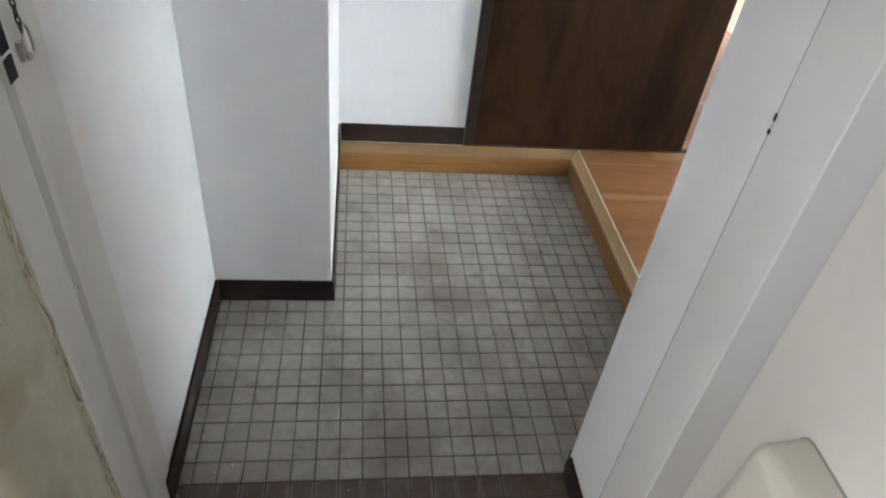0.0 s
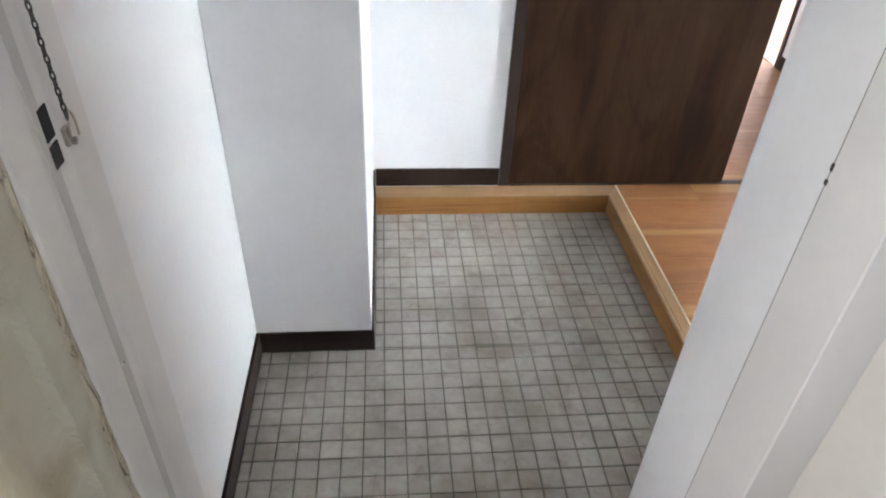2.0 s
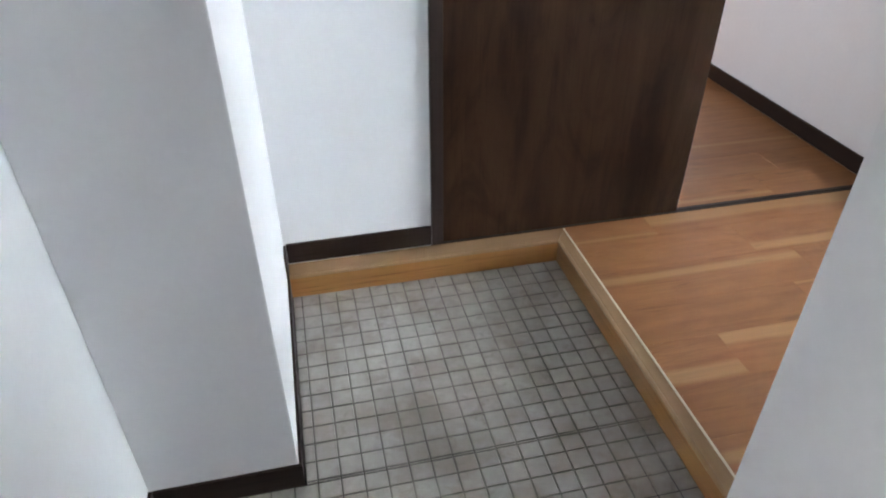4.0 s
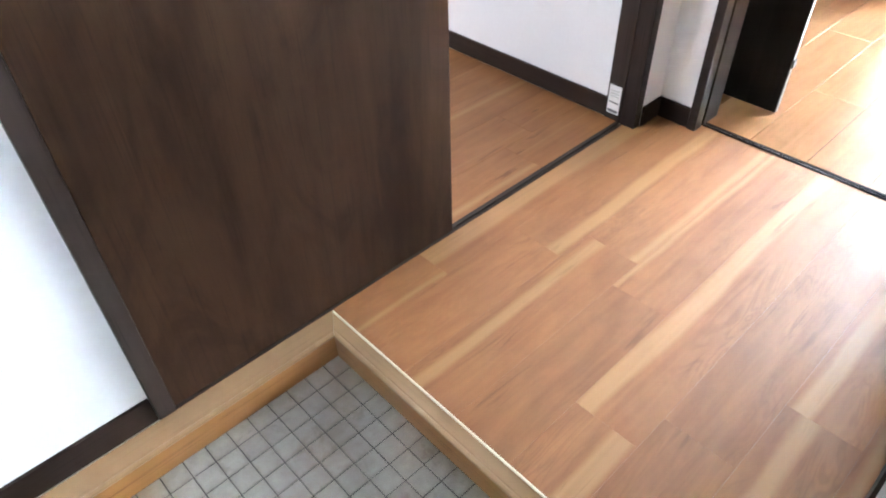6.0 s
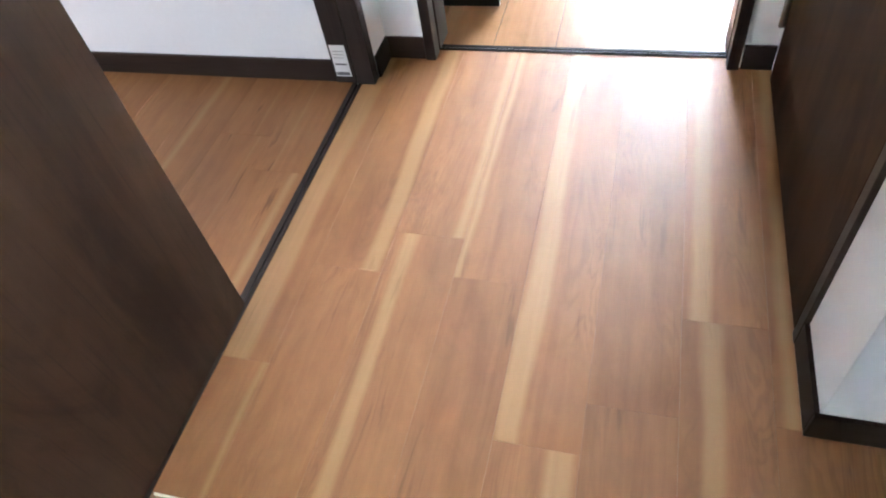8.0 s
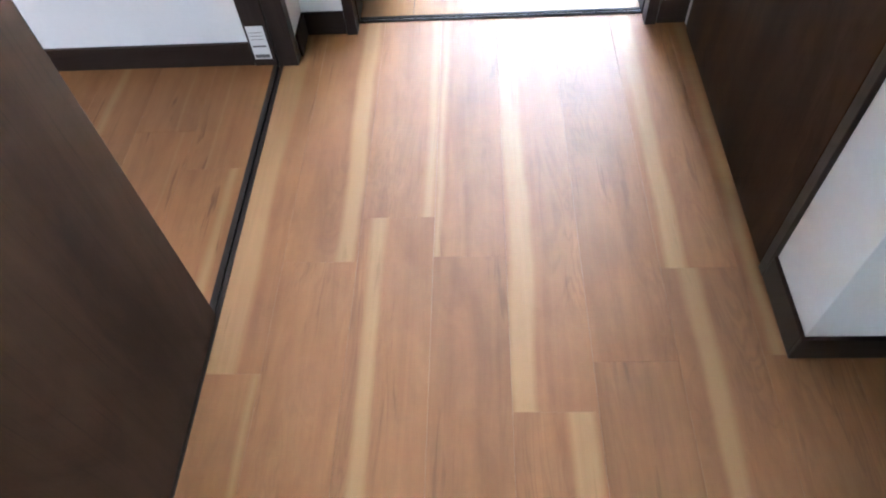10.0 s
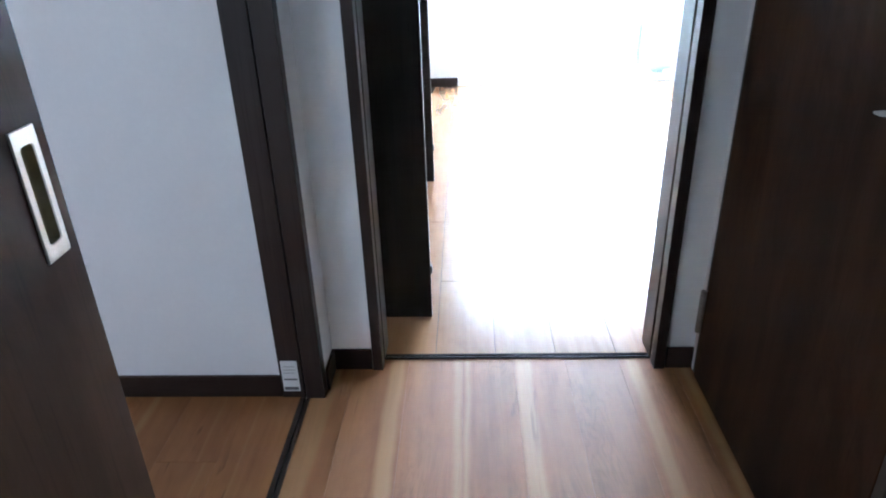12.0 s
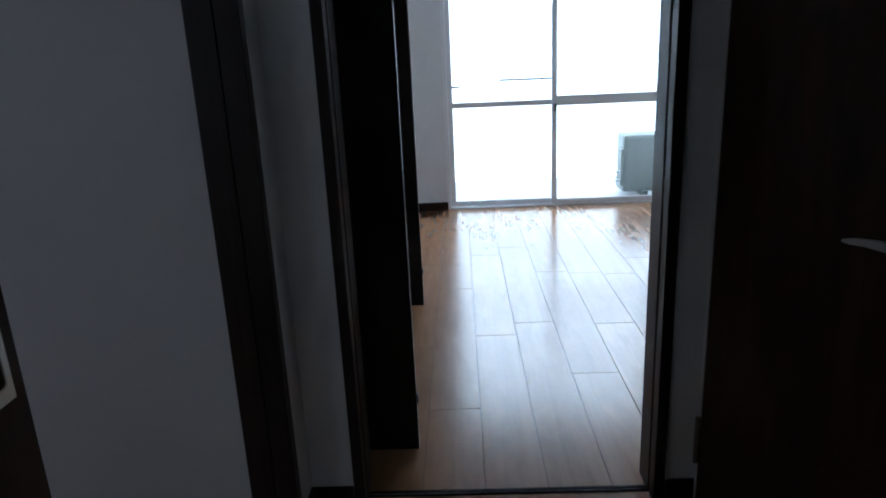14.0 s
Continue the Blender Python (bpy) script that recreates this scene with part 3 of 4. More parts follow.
# ---------------------------------------------------------------- sliding door to the side room
def sliding_door():
    door = tagged(empty("sliding_door", 0.04, 0.068, H), "dark walnut sliding door standing half open", "door")
    inv = Matrix.Translation((-0.04, -0.068, -H))
    x0, x1, z0, z1, y = 0.378, 0.418, 0.903, 1.042, 0.068
    cx, cz = (x0 + x1) / 2, (z0 + z1) / 2

    def rounded(w, h, rad, steps=5):
        pts = []
        for sx, sz, turn in ((1, 1, 0), (-1, 1, 1), (-1, -1, 2), (1, -1, 3)):
            for i in range(steps + 1):
                t = math.pi / 2 * (turn + i / steps)
                pts.append((cx + sx * (w - rad) + rad * math.cos(t), cz + sz * (h - rad) + rad * math.sin(t)))
        return pts

    def skin(rings, closed):
        """Joins outlines (points in x and z, at a depth y) one to the next."""
        bm = bmesh.new()
        vs = [[bm.verts.new((px, d, pz)) for px, pz in pts] for pts, d in rings]
        n = len(vs[0])
        for p, q in zip(vs, vs[1:]):
            for i in range(n):
                bm.faces.new((p[i], p[(i + 1) % n], q[(i + 1) % n], q[i]))
        if closed:
            bm.faces.new(vs[-1])
        bmesh.ops.recalc_face_normals(bm, faces=bm.faces)
        return bm

    bm = boxed(-0.346, x0 + 0.004, y, 0.100, H + 0.004, 2.06)
    box(bm, x1 - 0.004, 0.436, y, 0.100, H + 0.004, 2.06)
    box(bm, x0 + 0.004, x1 - 0.004, y, 0.100, H + 0.004, z0 + 0.004)
    box(bm, x0 + 0.004, x1 - 0.004, y, 0.100, z1 - 0.004, 2.06)
    box(bm, x0 + 0.004, x1 - 0.004, y + 0.020, 0.100, z0 + 0.004, z1 - 0.004)
    p = part("panel", bm, DOOR, door)
    w, h = (x1 - x0) / 2, (z1 - z0) / 2
    plate = [(rounded(w, h, 0.0006), y + 0.0002), (rounded(w, h, 0.0006), y - 0.0022), (rounded(w - 0.0006, h - 0.0006, 0.0006), y - 0.0027),
             (rounded(w - 0.0085, h - 0.0165, 0.0055), y - 0.0027), (rounded(w - 0.0092, h - 0.0172, 0.0052), y - 0.0012)]
    pull = part("flush_pull", skin(plate, False), CHROME, door, "satin nickel flush pull plate")
    bowl = [(rounded(w - 0.0092, h - 0.0172, 0.0052), y - 0.0012), (rounded(w - 0.0100, h - 0.0185, 0.0052), y + 0.009), (rounded(w - 0.0130, h - 0.0225, 0.0040), y + 0.012)]
    part("pull_cup", skin(bowl, True), CUP, pull, "dark bronze recessed cup of the pull", True)
    for o in (p, pull):
        o.matrix_parent_inverse = inv
    return door


sliding_door()
bm = boxed(-0.3835, -0.348, 0.059, 0.1035, H + 0.0005, 2.09, bevel=0.002)
setting("trim_sliding_left", bm, TRIM_Z, "dark brown door post", "trim")
root = tagged(empty("door_jamb"), "dark brown grooved jamb post of the sliding door", "door jamb", kind="structure")
part("post", boxed(1.183, 1.217, 0.022, 0.072, H - 0.002, 2.09, bevel=0.0015), TRIM_Z, root)
part("post", boxed(1.187, 1.2160, 0.0765, 0.136, H - 0.002, 2.09, bevel=0.0015), TRIM_Z, root)
part("groove", boxed(1.200, 1.2165, 0.0722, 0.0763, H - 0.002, 2.09), BLACK, root)
setting("trim_sliding_head", boxed(-0.3475, 1.1825, 0.058, 0.1035, 2.065, 2.09), TRIM_X, "dark brown door head", "trim")
root = tagged(empty("floor_track"), "dark brown floor track of the sliding door", "door track", kind="structure")
part("rail", boxed(-0.348, 1.183, 0.0635, 0.0705, H - 0.012, H + 0.0015), TRIM_X, root)
part("rail", boxed(-0.348, 1.183, 0.0755, 0.0885, H - 0.012, H + 0.0015), TRIM_X, root)
part("slot", boxed(-0.348, 1.183, 0.0707, 0.0753, H - 0.012, H - 0.004), BLACK, root)

label = tagged(empty("warning_label", 1.1865, 0.102, 0.16), "small white paper label stuck on the door jamb", "label")
def on_label(name, y0, y1, z0, z1, off, mat):
    ob = part(name, boxed(1.1866 - off - 0.0004, 1.1866 - off, y0, y1, z0, z1), mat, label)
    ob.matrix_parent_inverse = Matrix.Translation((-1.1865, -0.102, -0.16))


on_label("paper", 0.086, 0.130, 0.098, 0.195, 0.0, PAPER)
on_label("text_bar", 0.091, 0.126, 0.134, 0.139, 0.0005, INK)
on_label("text_bar", 0.090, 0.127, 0.102, 0.112, 0.0005, INK)
on_label("text_bar", 0.093, 0.124, 0.156, 0.1575, 0.0005, DULL_METAL)
on_label("text_bar", 0.093, 0.124, 0.166, 0.1675, 0.0005, DULL_METAL)
on_label("text_bar", 0.093, 0.124, 0.176, 0.1775, 0.0005, DULL_METAL)

# ---------------------------------------------------------------- room doorway
def doorway():
    root = tagged(empty("door_casing"), "dark brown casing of an open doorway", "door casing", kind="structure")
    for s, y0, y1 in ((1, OPEN_N, OPEN_N + 0.028), (-1, OPEN_S - 0.028, OPEN_S)):
        part("casing", boxed(1.304, 1.345, y0, y1, H - 0.002, 2.10, bevel=0.002), TRIM_Z, root)
        part("casing", boxed(1.358, 1.442, y0, y1, H - 0.002, 2.10, bevel=0.002), TRIM_Z, root)
        a, b = (y0 + 0.008, y1) if s == 1 else (y0, y1 - 0.008)
        part("door_stop", boxed(1.3455, 1.3575, a, b, H - 0.002, 2.10), DULL_METAL, root, "grey draught strip")
    part("head", boxed(1.304, 1.442, OPEN_S, OPEN_N, 2.07, 2.10, bevel=0.002), TRIM_Y, root)
    sill = tagged(empty("threshold"), "dark brown wooden threshold strip", "threshold", kind="structure")
    part("strip", boxed(1.3545, 1.3625, OPEN_S, OPEN_N, H - 0.02, H + 0.0030, bevel=0.0012), THRESH, sill)
    part("strip", boxed(1.3628, 1.3655, OPEN_S, OPEN_N, H - 0.02, H + 0.0015), DULL_METAL, sill, "thin metal strip")
    part("strip", boxed(1.3658, 1.3780, OPEN_S, OPEN_N, H - 0.02, H + 0.0030, bevel=0.0012), THRESH, sill)


doorway()

# ---------------------------------------------------------------- washroom door
def washroom_door():
    root = tagged(empty("washroom_door"), "dark walnut hinged door, closed", "door")
    part("leaf", boxed(0.539, 1.268, -1.012, -0.972, H + 0.006, 2.06, bevel=0.002), DOOR, root)
    bm = bmesh.new()
    rod(bm, (0.569, -0.972, 0.975), (0.569, -0.922, 0.975), 0.009)
    lever = part("handle", bm, CHROME, root, "satin nickel lever handle", True)
    pts = [(0.556, 0.977), (0.563, 0.983), (0.583, 0.983), (0.633, 0.976), (0.675, 0.967), (0.688, 0.9625), (0.687, 0.9595), (0.671, 0.960), (0.633, 0.967), (0.583, 0.972), (0.563, 0.970)]
    bm = prism(pts, -0.930, -0.916, "y")
    bmesh.ops.bevel(bm, geom=bm.edges[:], offset=0.0012, segments=2, affect="EDGES")
    part("lever", bm, CHROME, lever)
    bm = bmesh.new()
    rod(bm, (0.569, -0.972, 0.975), (0.569, -0.965, 0.975), 0.024, 24)
    part("rose", bm, CHROME, lever)
    for z in (0.219, 1.75):
        bm = bmesh.new()
        rod(bm, (1.274, -0.966, z), (1.274, -0.966, z + 0.124), 0.0075)
        box(bm, 1.2745, 1.281, -0.979, -0.9715, z + 0.003, z + 0.121)
        part("hinge", bm, DULL_METAL, root, "dull metal hinge")


washroom_door()
root = tagged(empty("washroom_door_frame"), "dark brown door frame", "door frame", kind="structure")
part("post", boxed(0.5125, 0.5355, -1.06, -0.971, H - 0.002, 2.09, bevel=0.002), TRIM_Z, root)
part("post", boxed(1.2715, 1.2965, -1.06, -0.980, H - 0.002, 2.09, bevel=0.002), TRIM_Z, root)
part("head", boxed(0.5355, 1.2715, -1.06, -0.971, 2.065, 2.09, bevel=0.002), TRIM_X, root)

# ---------------------------------------------------------------- closet doors, open into the room
def closet_door(x0, x1, y0, y1, side):
    root = tagged(empty("closet_door", (x0 + x1) / 2, y1, H), "dark brown closet door standing open", "door", "closet doors")
    inv = Matrix.Translation((-(x0 + x1) / 2, -y1, -H))
    a = part("leaf", boxed(x0, x1, y0, y1, H + 0.004, 2.06, bevel=0.0015), CLOSET, root)
    # pale strip put on the leaf's edge to show it catching light
    b = part("edge_band", boxed(x0 + 0.008, x1 - 0.008, y0 - 0.0008, y0 - 0.0001, H + 0.006, 2.058), DULL_METAL, root, "pale strip standing in for light on the door edge")
    x = x1 if side > 0 else x0
    bm = boxed(x, x + side * 0.022, y0 + 0.030, y0 + 0.042, 1.045, 1.165, bevel=0.004)
    c = part("handle", bm, BLACK, root, "black bar handle")
    bm = boxed(x0 + 0.001, x1 - 0.001, y0 - 0.006, y0 - 0.001, 0.235, 0.262, bevel=0.001)
    d = part("catch", bm, RUBBER, root, "black door catch")
    for o in (a, b, c, d):
        o.matrix_parent_inverse = inv


closet_door(1.577, 1.599, -0.246, 0.148, 1)
closet_door(2.796, 2.818, -0.200, 0.148, 1)

# ---------------------------------------------------------------- balcony window
def balcony_window():
    root = tagged(empty("window_1"), "grey aluminium sliding balcony window", "window", kind="structure")
    y0, y1, z0, z1 = -1.955, -0.292, H, 2.03
    part("frame", boxed(XW + 0.02, XW + 0.13, y1 - 0.022, y1, z0, z1), ALUMINIUM, root)
    part("frame", boxed(XW + 0.02, XW + 0.13, y0, y0 + 0.022, z0, z1), ALUMINIUM, root)
    part("frame", boxed(XW + 0.02, XW + 0.13, y0 + 0.022, y1 - 0.022, z0 - 0.02, z0 + 0.012), ALUMINIUM, root)
    part("frame", boxed(XW + 0.02, XW + 0.13, y0 + 0.022, y1 - 0.022, z1 - 0.03, z1), ALUMINIUM, root)
    for a, b, x, r0, r1 in ((-1.135, y1 - 0.023, XW + 0.075, 0.842, 0.881), (y0 + 0.023, -1.092, XW + 0.035, 0.836, 0.908)):
        sash = part("sash", boxed(x, x + 0.03, a, a + 0.038, z0 + 0.013, z1 - 0.031), ALUMINIUM, root)
        part("stile", boxed(x, x + 0.03, b - 0.038, b, z0 + 0.013, z1 - 0.031), ALUMINIUM, sash)
        part("rail", boxed(x, x + 0.03, a + 0.038, b - 0.038, z0 + 0.013, z0 + 0.050), ALUMINIUM, sash)
        part("rail", boxed(x, x + 0.03, a + 0.038, b - 0.038, r0, r1), ALUMINIUM, sash)
        part("rail", boxed(x, x + 0.03, a + 0.038, b - 0.038, z1 - 0.07, z1 - 0.031), ALUMINIUM, sash)
        for lo, hi in ((z0 + 0.050, r0), (r1, z1 - 0.07)):
            g = part("pane", boxed(x + 0.012, x + 0.017, a + 0.038, b - 0.038, lo, hi), GLASS, sash, "clear glass pane")
            g.visible_shadow = False
    bm = boxed(XW + 0.015, XW + 0.034, -1.128, -1.104, 0.795, 0.850, bevel=0.005)
    part("latch", bm, DULL_METAL, root, "grey crescent latch")


balcony_window()

setting("balcony_floor", boxed(5.0005, 6.3, -2.6, 0.8, -0.12, 0.03), PALE, "pale concrete balcony floor", "floor")
def balcony_rail():
    root = tagged(empty("balcony_railing"), "clear balcony balustrade with a thin grey rail", "railing")
    part("top_rail", boxed(6.206, 6.238, -1.30, -0.78, 0.978, 0.996, bevel=0.003), RAIL_GREY, root)
    for i in range(3):
        y = -2.6 + i * 1.135
        g = part("pane", boxed(6.218, 6.226, y, y + 1.13, 0.03, 0.980), GLASS, root, "clear balustrade pane")
        g.visible_shadow = False
    part("bracket", boxed(6.206, 6.238, -0.41, -0.31, 0.930, 0.950, bevel=0.003), RAIL_GREY, root)


balcony_rail()


def outdoor_unit():
    root = tagged(empty("air_conditioner_unit", 5.55, -2.03, 0.03), "pale grey-green air conditioner outdoor unit on the balcony", "air conditioner")
    inv = Matrix.Translation((-5.55, 2.03, -0.03))
    obs = [part("body", boxed(5.32, 5.60, -2.58, -1.745, 0.065, 0.54, bevel=0.03), AC_SHELL, root)]
    for y in (-2.42, -1.95):
        obs.append(part("foot", boxed(5.30, 5.62, y, y + 0.05, 0.03, 0.075, bevel=0.004), AC_SHELL, root))
    bm = bmesh.new()
    rod(bm, (5.36, -1.745, 0.16), (5.36, -1.69, 0.16), 0.012)
    obs.append(part("valve", bm, PALE, root))
    bm = rod(bmesh.new(), (5.36, -1.745, 0.23), (5.36, -1.69, 0.23), 0.010)
    obs.append(part("valve", bm, PALE, root))
    obs.append(part("cover", boxed(5.33, 5.45, -1.7445, -1.725, 0.12, 0.42, bevel=0.004), AC_SHELL, root))
    for o in obs:
        o.matrix_parent_inverse = inv


outdoor_unit()
bm = bmesh.new()
box(bm, 12.0, 12.1, -8, 7, -3.2, 18)
tagged(part("backdrop", bm, HAZE), "bright hazy sky", "sky", kind="structure")

# ---------------------------------------------------------------- entrance: frame, door leaf, lock parts
def entrance_frame():
    root = tagged(empty("door_frame"), "white painted steel entrance door frame", "door frame", kind="structure")
    x = XL
    left = [(x - 0.02, -1.1895), (x + 0.0005, -1.1895), (x + 0.002, -1.193), (x + 0.0025, -1.250), (x + 0.0021, -1.256), (x + 0.0012, -1.261), (x + 0.0003, -1.265),
            (x, -1.270), (x, -1.302), (x + 0.0006, -1.306), (x + 0.0016, -1.311), (x + 0.0024, -1.316), (x + 0.0025, -1.358), (x + 0.0015, -1.365), (x - 0.002, -1.368), (x - 0.02, -1.3685)]
    # strip whose grey stands in for shade in the recessed lock band
    part("lock_strip", boxed(x - 0.004, x + 0.0008, -1.3015, -1.2835, -0.01, 2.05, bevel=0.0004), GROOVE_SHADE, root, "grey strip standing in for the shade of the jamb groove")
    part("lock_jamb", prism(left, -0.02, 2.06), STEEL_PAINT, root)
    x = XJ
    right = [(x - 0.001, -1.3345), (x - 0.003, -1.338), (x - 0.003, -1.4385), (x - 0.0015, -1.4405),
             (x + 0.0572, -1.4425), (x + 0.09, -1.4425), (x + 0.09, -1.3345)]
    part("hinge_jamb", prism(right, -0.02, 2.06), STEEL_PAINT, root)
    part("head", boxed(XL, XJ, -1.395, -1.262, 2.04, 2.06), STEEL_PAINT, root)
    # caulk bead against the stucco
    bm = bmesh.new()
    n = 60
    prev = None
    for i in range(n + 1):
        z = -0.02 + 2.06 * i / n
        w = 0.004 * noise.noise(Vector((3.0, 1.0, z * 25)))
        ring = [bm.verts.new(q) for q in ((XL - 0.01, -1.3685, z), (XL - 0.001 + w, -1.370, z), (XL + 0.003 + w, -1.379 - w, z), (XL + 0.002, -1.388, z), (XL - 0.01, -1.390, z))]
        if prev:
            for k in range(5):
                bm.faces.new((prev[k], prev[(k + 1) % 5], ring[(k + 1) % 5], ring[k]))
        prev = ring
    bmesh.ops.recalc_face_normals(bm, faces=bm.faces)
    part("caulk", bm, CAULK, root, "cracked cream caulk bead")
    # strike openings
    for z0, z1 in ((0.961, 0.997), (0.930, 0.956)):
        part("strike", boxed(XL - 0.0020, XL + 0.0013, -1.2910, -1.2705, z0, z1), BLACK, root, "dark strike opening")
    bm = bmesh.new()
    rod(bm, (XL - 0.004, -1.300, 0.650), (XL + 0.0028, -1.300, 0.650), 0.0042)
    screw = part("screw", bm, STEEL_PAINT, root, "painted screw head")
    part("slot", boxed(XL + 0.0027, XL + 0.0032, -1.2995, -1.2975, 0.6475, 0.6525), BLACK, screw)
    part("chip", boxed(XJ - 0.0042, XJ - 0.0031, -1.339, -1.3345, 0.935, 0.941), BLACK, root, "dark paint chip")
    part("chip", boxed(XJ - 0.0042, XJ - 0.0031, -1.3385, -1.3345, 0.952, 0.961), BLACK, root, "dark paint chip")
    part("seam", boxed(XJ - 0.0012, XJ - 0.0004, -1.3355, -1.3330, 0.0, 2.06), SEAM, root, "dark seam beside the steel frame")


entrance_frame()


def door_chain():
    root = tagged(empty("door_chain", XL + 0.01, -1.238, 0.94), "dull metal door chain hanging from its holder", "door chain")
    inv = Matrix.Translation((-(XL + 0.01), 1.238, -0.94))
    obs = []
    bm = boxed(XL + 0.002, XL + 0.008, -1.261, -1.249, 0.941, 0.963, bevel=0.0025)
    rod(bm, (XL + 0.007, -1.254, 0.946), (XL + 0.012, -1.254, 0.946), 0.0045)
    obs.append(part("holder", bm, CHROME, root, "small silver bracket"))
    bm = bmesh.new()
    prev = (XL + 0.013, -1.246, 0.949)
    for i in range(9):
        a = math.pi * i / 8
        q = (XL + 0.013, -1.254 + 0.009 * math.cos(a), 0.955 + 0.026 * math.sin(a))
        rod(bm, prev, q, 0.0014, 8)
        prev = q
    obs.append(part("hook_wire", bm, CHROME, root))
    z, k = 0.980, 0
    while z < 1.36:
        bm = bmesh.new()
        ring = []
        for i in range(12):
            a = 2 * math.pi * i / 12
            u, w = 0.0021 * math.cos(a), 0.0056 * math.sin(a)
            off = -1.2615 - 0.03 * (z - 0.96)
            p = (XL + 0.014 + (u if k % 2 else 0), off + (0 if k % 2 else u), z + w)
            ring.append(p)
        for i in range(12):
            rod(bm, ring[i], ring[(i + 1) % 12], 0.0011, 6)
        obs.append(part("link", bm, CHAIN, root))
        z += 0.0086
        k += 1
    for o in obs:
        o.matrix_parent_inverse = inv


door_chain()


def entrance_door():
    hx, hy = XJ + 0.058, -1.4635
    root = tagged(empty("entrance_door", hx, hy, 0), "off-white painted steel entrance door standing wide open", "door")
    inv = Matrix.Translation((-hx, -hy, 0))
    leaf = part("leaf", boxed(hx, hx + 0.038, hy - 0.80, hy + 0.0205, 0.012, 2.03, bevel=0.001), DOOR_PAINT, root)
    # letter box on the inside of the leaf, tapering towards the top
    y0, y1 = hy - 0.42, hy - 0.085
    prof = [(hx + 0.022, 0.30), (hx - 0.078, 0.30), (hx - 0.080, 0.42), (hx - 0.062, 0.655), (hx + 0.022, 0.665)]
    bm = prism(prof, y0, y1, "y")
    bmesh.ops.bevel(bm, geom=bm.edges[:], offset=0.019, segments=5, affect="EDGES", profile=0.5)
    letter = part("letter_box", bm, BOX_PAINT, root, "off-white letter box with rounded edges")
    ring = []
    for cy, cz, turn in ((y1 - 0.019, 0.646, 0), (y0 + 0.019, 0.646, 1), (y0 + 0.019, 0.319, 2), (y1 - 0.019, 0.319, 3)):
        for i in range(6):
            a = math.pi / 2 * (turn + i / 5)
            ring.append((cy + 0.0200 * math.cos(a), cz + 0.0200 * math.sin(a)))
    part("gasket", prism(ring, hx - 0.0012, hx - 0.0003, "x"), SEAM, letter, "grey seam against the door")
    part("lid", boxed(hx - 0.084, hx - 0.076, y0 + 0.02, y1 - 0.02, 0.305, 0.37, bevel=0.003), BOX_PAINT, letter)
    part("slot", boxed(hx - 0.0812, hx - 0.0780, y1 - 0.0165, y1 - 0.0130, 0.330, 0.398, bevel=0.0012), BLACK, letter, "dark slot along the letter box edge")
    for o in (leaf, letter):
        o.matrix_parent_inverse = inv


entrance_door()

# sill
root = tagged(empty("door_sill"), "scuffed stainless entrance sill", "door sill", kind="structure")
part("plate", boxed(XL - 0.005, XJ - 0.003, -1.331, -1.2965, -0.02, 0.004, bevel=0.002), STAINLESS, root)
part("plate", boxed(XL - 0.005, XJ - 0.003, -1.390, -1.337, -0.03, -0.006, bevel=0.002), STAINLESS, root)
part("plate", boxed(XL - 0.005, XJ + 0.02, -1.412, -1.391, -0.04, -0.014), CONCRETE, root, "grey mortar edge")
part("gap", boxed(XL - 0.005, XJ - 0.003, -1.3375, -1.3305, -0.03, -0.010), BLACK, root)

def crumbs():
    bm = bmesh.new()
    rng = random.Random(12)
    for k in range(17):
        x = rng.choice((XL + 0.012 + rng.expovariate(22), rng.uniform(XL + 0.02, XJ - 0.02)))
        y = -1.268 + rng.expovariate(30)
        r = rng.uniform(0.0009, 0.0034) if k > 1 else rng.uniform(0.004, 0.0065)
        got = bmesh.ops.create_icosphere(bm, subdivisions=1, radius=r)["verts"]
        for v in got:
            v.co = Vector((v.co.x * rng.uniform(0.6, 1.2) + min(x, XJ - 0.02), v.co.y * rng.uniform(0.6, 1.2) + min(y, -1.0), v.co.z * 0.5 + r * 0.3))
    ob = part("crumbs", bm, CAULK)
    tagged(ob, "pale crumbs of dry paint on the threshold tiles", "debris", kind="stuff")


crumbs()

# ---------------------------------------------------------------- floors
floor = setting("floor_entry", boxed(XL - 0.004, 0.05, -1.2960, 0.05, -0.10, -0.0022), GROUT, "grey square mosaic tiles with dark dirty joints", "floor")
PITCH, JOINT = 0.0497, 0.0023


def tile_mesh(w, d, material, name):
    """A tile with softened upper edges, its middle at the origin and its top at z 0."""
    e, h = 0.0011, 0.004
    bm = bmesh.new()
    a, b = w / 2, d / 2
    rings = [[(-a, -b, -h), (a, -b, -h), (a, b, -h), (-a, b, -h)], [(-a, -b, -e), (a, -b, -e), (a, b, -e), (-a, b, -e)],
             [(-a + e, -b + e, 0), (a - e, -b + e, 0), (a - e, b - e, 0), (-a + e, b - e, 0)]]
    vs = [[bm.verts.new(q) for q in r] for r in rings]
    for r in range(2):
        for i in range(4):
            bm.faces.new((vs[r][i], vs[r][(i + 1) % 4], vs[r + 1][(i + 1) % 4], vs[r + 1][i]))
    bm.faces.new(vs[2])
    mesh = bpy.data.meshes.new(name)
    bm.to_mesh(mesh)
    bm.free()
    mesh.materials.append(material)
    return mesh


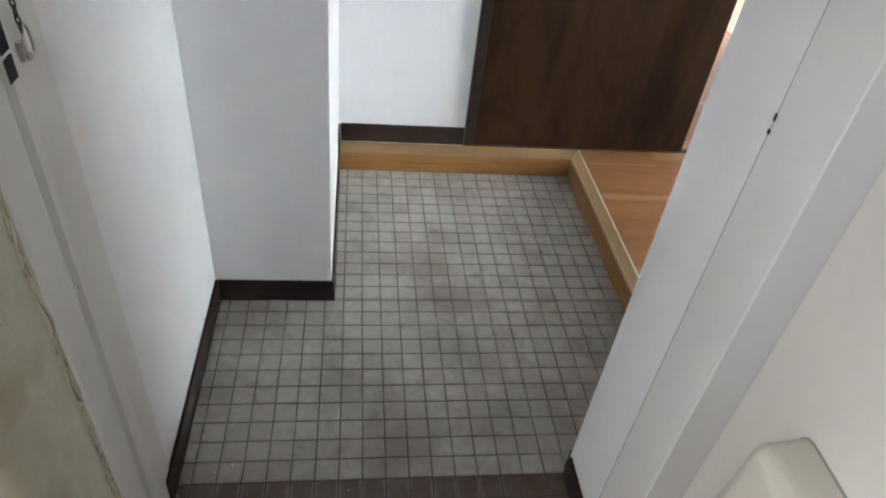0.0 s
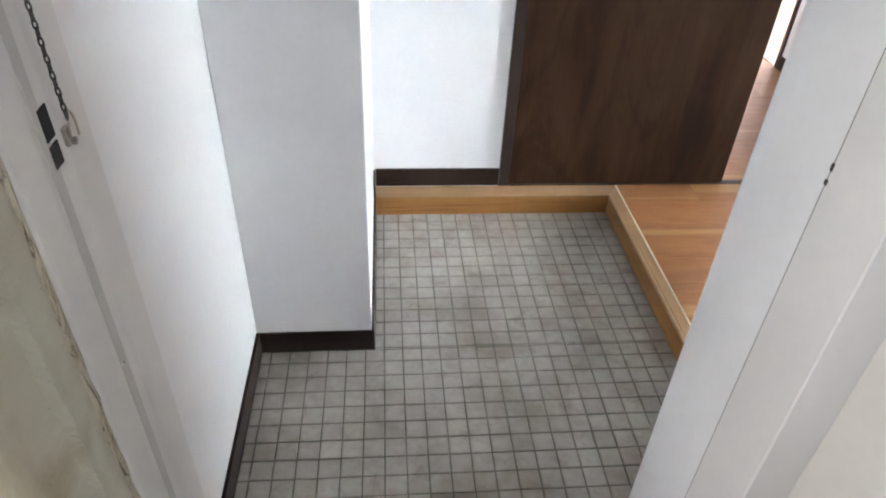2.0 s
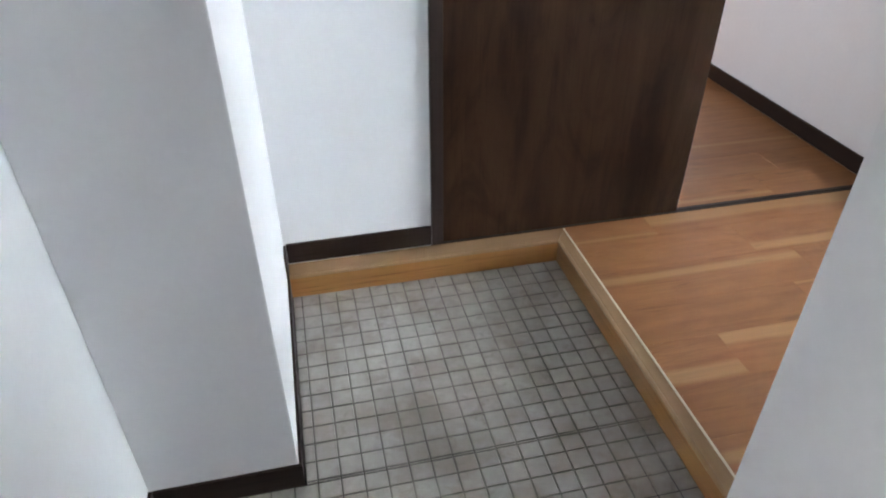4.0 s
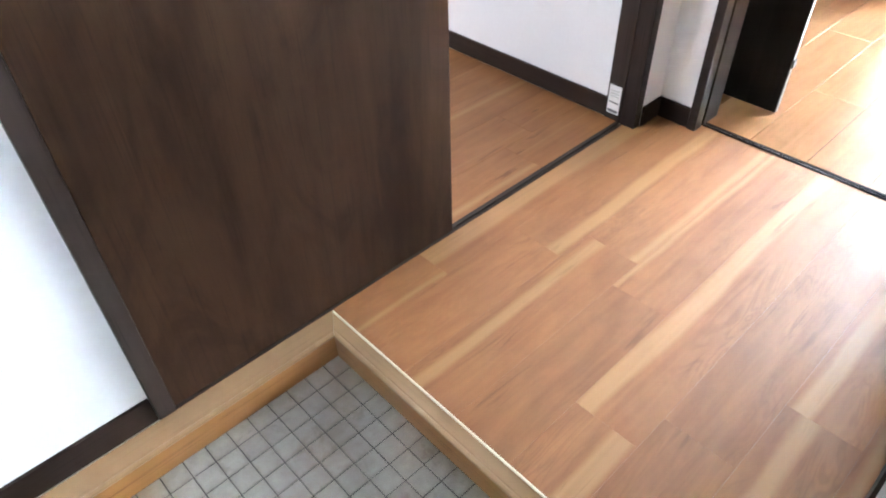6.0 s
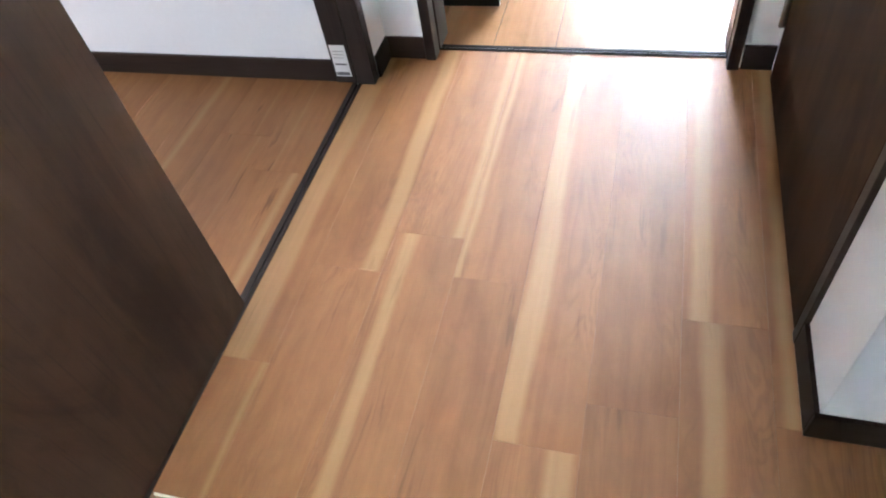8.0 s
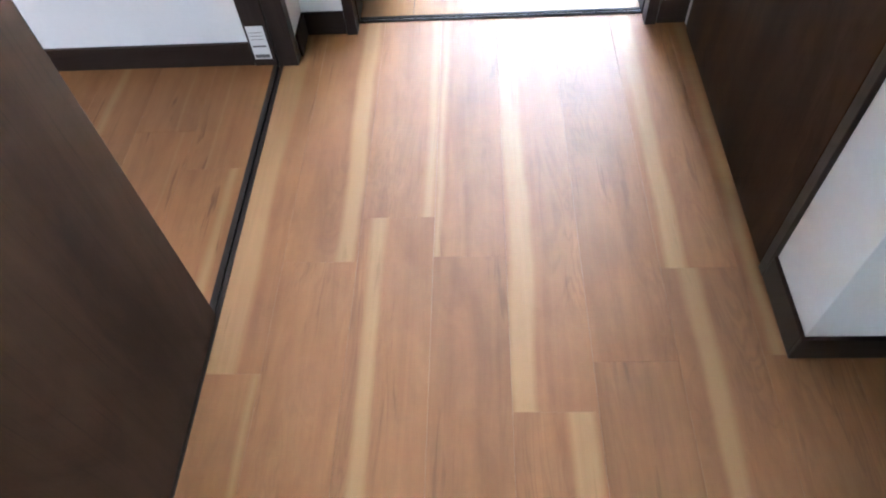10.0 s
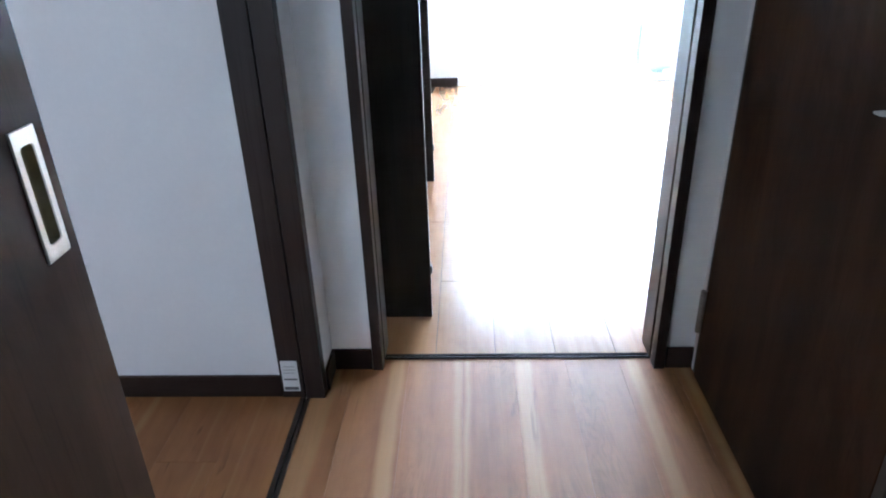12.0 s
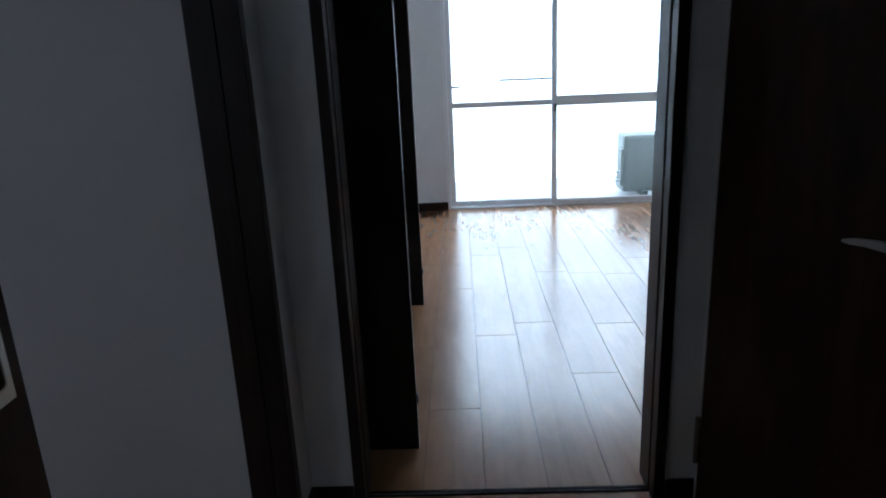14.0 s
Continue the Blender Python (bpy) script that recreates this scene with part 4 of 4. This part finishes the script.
def spans(lo, hi, first, pitch):
    """Cuts lo..hi at first + k * pitch."""
    cuts = [lo]
    k = math.ceil((lo - first) / pitch + 1e-6)
    while first + k * pitch < hi - 1e-6:
        cuts.append(first + k * pitch)
        k += 1
    cuts.append(hi)
    return [(a, b) for a, b in zip(cuts, cuts[1:]) if b - a > 0.006]


def lay_tiles():
    meshes = {}
    rng = random.Random(4)
    cells = []
    rows = [r for r in spans(YD, YP - 0.007, YD, PITCH)]
    for xa, xb, bands in ((XL + 0.008, 0.002, rows), (XP + 0.007, 0.002, spans(YP - 0.007, 0.002, YD, PITCH))):
        for x0, x1 in spans(xa, xb, -0.042, PITCH):
            cells += [(x0, x1, y0, y1) for y0, y1 in bands]
    for x0, x1, y0, y1 in cells:
        w, d = round(x1 - x0 - JOINT, 4), round(y1 - y0 - JOINT, 4)
        key = (w, d)
        if key not in meshes:
            meshes[key] = tile_mesh(w, d, TILE, "tile")
        m = pose((x0 + x1) / 2 + rng.uniform(-3e-4, 3e-4), (y0 + y1) / 2 + rng.uniform(-3e-4, 3e-4), rng.uniform(-4e-4, 2e-4),
                 rng.uniform(-0.4, 0.4), rng.uniform(-0.4, 0.4), rng.uniform(-0.5, 0.5))
        ob = new("tile", meshes[key])
        ob.parent = floor
        ob.matrix_basis = m
    for x0, x1 in spans(XL + 0.002, XJ - 0.002, -0.042, PITCH):
        for y0, y1 in ((-1.2950, -1.2415), (-1.2415, YD - 0.001)):
            w, d = round(x1 - x0 - 0.002, 4), round(y1 - y0 - 0.002, 4)
            key = (w, d, 1)
            if key not in meshes:
                meshes[key] = tile_mesh(w, d, BROWN_TILE, "threshold_tile")
            ob = new("threshold_tile", meshes[key])
            ob.parent = floor
            ob.matrix_basis = pose((x0 + x1) / 2, (y0 + y1) / 2, rng.uniform(-0.0008, 0), rng.uniform(-0.5, 0.5), rng.uniform(-0.5, 0.5), 0)


lay_tiles()


def board(parent, material, x0, x1, y0, y1, top, band, half, tone, gap, thick=0.008):
    """A floor board with eased edges; band: middle of its pale stripe, from its lower y edge."""
    w, d = x1 - x0 - gap, y1 - y0 - gap
    e = 0.0004
    bm = bmesh.new()
    rings = [[(0, 0, -thick), (w, 0, -thick), (w, d, -thick), (0, d, -thick)], [(0, 0, -e), (w, 0, -e), (w, d, -e), (0, d, -e)],
             [(e, e, 0), (w - e, e, 0), (w - e, d - e, 0), (e, d - e, 0)]]
    vs = [[bm.verts.new(q) for q in r] for r in rings]
    for r in range(2):
        for i in range(4):
            bm.faces.new((vs[r][i], vs[r][(i + 1) % 4], vs[r + 1][(i + 1) % 4], vs[r + 1][i]))
    bm.faces.new(vs[2])
    ob = part("floor_board", bm, material, parent)
    ob.location = (x0 + gap / 2, y0 + gap / 2, top)
    ob.color = (band, half, tone, 1)
    return ob


hall = setting("floor_hall", boxed(0.0437, 1.3540, YR, 0.0625, H - 0.06, H - 0.0055), GAP, "cherry wood-print floor boards with pale sapwood stripes", "floor")
# board rows from the sliding door southwards: upper edge, lower edge, end joint, stripes west and east of the joint (from the lower edge)
ROWS = [
    (0.0625, -0.040, 0.315, (0.006, 0.006), (0.075, 0.030)),
    (-0.040, -0.192, 0.560, (0.25, 0.0), (0.028, 0.020)),
    (-0.192, -0.345, 0.672, (0.113, 0.016), (0.014, 0.010)),
    (-0.345, -0.490, 0.569, (0.25, 0.0), (0.135, 0.006)),
    (-0.490, -0.636, 0.242, (0.030, 0.022), (0.120, 0.022)),
    (-0.636, -0.786, 0.335, (0.25, 0.0), (0.25, 0.0)),
    (-0.786, -0.933, 0.534, (0.095, 0.018), (0.115, 0.018)),
]
rng = random.Random(11)
for top, low, joint, west, east in ROWS:
    board(hall, BOARD, 0.0437, joint, low, top, H, west[0], west[1], rng.random(), 0.0003)
    board(hall, BOARD, joint, 1.3540, low, top, H, east[0], east[1], rng.random(), 0.0003)
board(hall, BOARD, XR, 1.3155, YS, -0.933, H, 0.02, 0.012, 0.4, 0.0003)
board(hall, BOARD, 0.0437, XR, -1.080, -0.933, H, 0.25, 0.0, 0.3, 0.0003)
board(hall, BOARD, 0.0437, XR, YR, -1.080, H, 0.03, 0.012, 0.5, 0.0003)

side = setting("floor_side_room", boxed(-0.95, XSIDE, 0.0885, 3.0, H - 0.06, H - 0.0055), GAP, "cherry wood-print floor boards", "floor")
y = 0.0887
while y < 2.9:
    joint = 0.20 + 0.9 * rng.random()
    for a, b in ((-0.95, joint), (joint, XSIDE - 0.008)):
        board(side, BOARD_SIDE, a, b, y, min(y + 0.148, 2.999), H, rng.uniform(0.02, 0.13), rng.choice((0, 0, 0, 0.010)), 0.3 * rng.random(), 0.0003)
    y += 0.148

room = setting("floor_room", boxed(1.3785, XW + 0.02, -2.2, 0.80, H - 0.06, H - 0.0055), GAP, "worn glossy wood floor boards with dark joints", "floor")
W = 0.1735
JOINTS = {0: (1.815, 3.02, 4.20), 1: (2.42, 3.6), 2: (2.55, 3.75), 3: (2.05, 3.25, 4.45)}
for k in range(-7, 11):
    top = -0.266 - k * W
    low = max(top - W, -2.199)
    if low > 0.79 or top < -2.19:
        continue
    cuts = JOINTS.get(k) or (1.6 + 1.1 * rng.random(), 3.0 + 0.9 * rng.random())
    ends = [1.3787, *cuts, XW + 0.019]
    for a, b in zip(ends, ends[1:]):
        board(room, BOARD_ROOM, a, b, low, min(top, 0.799), H, rng.uniform(0.0, 0.17), rng.choice((0, 0.02)), rng.random(), 0.0018)
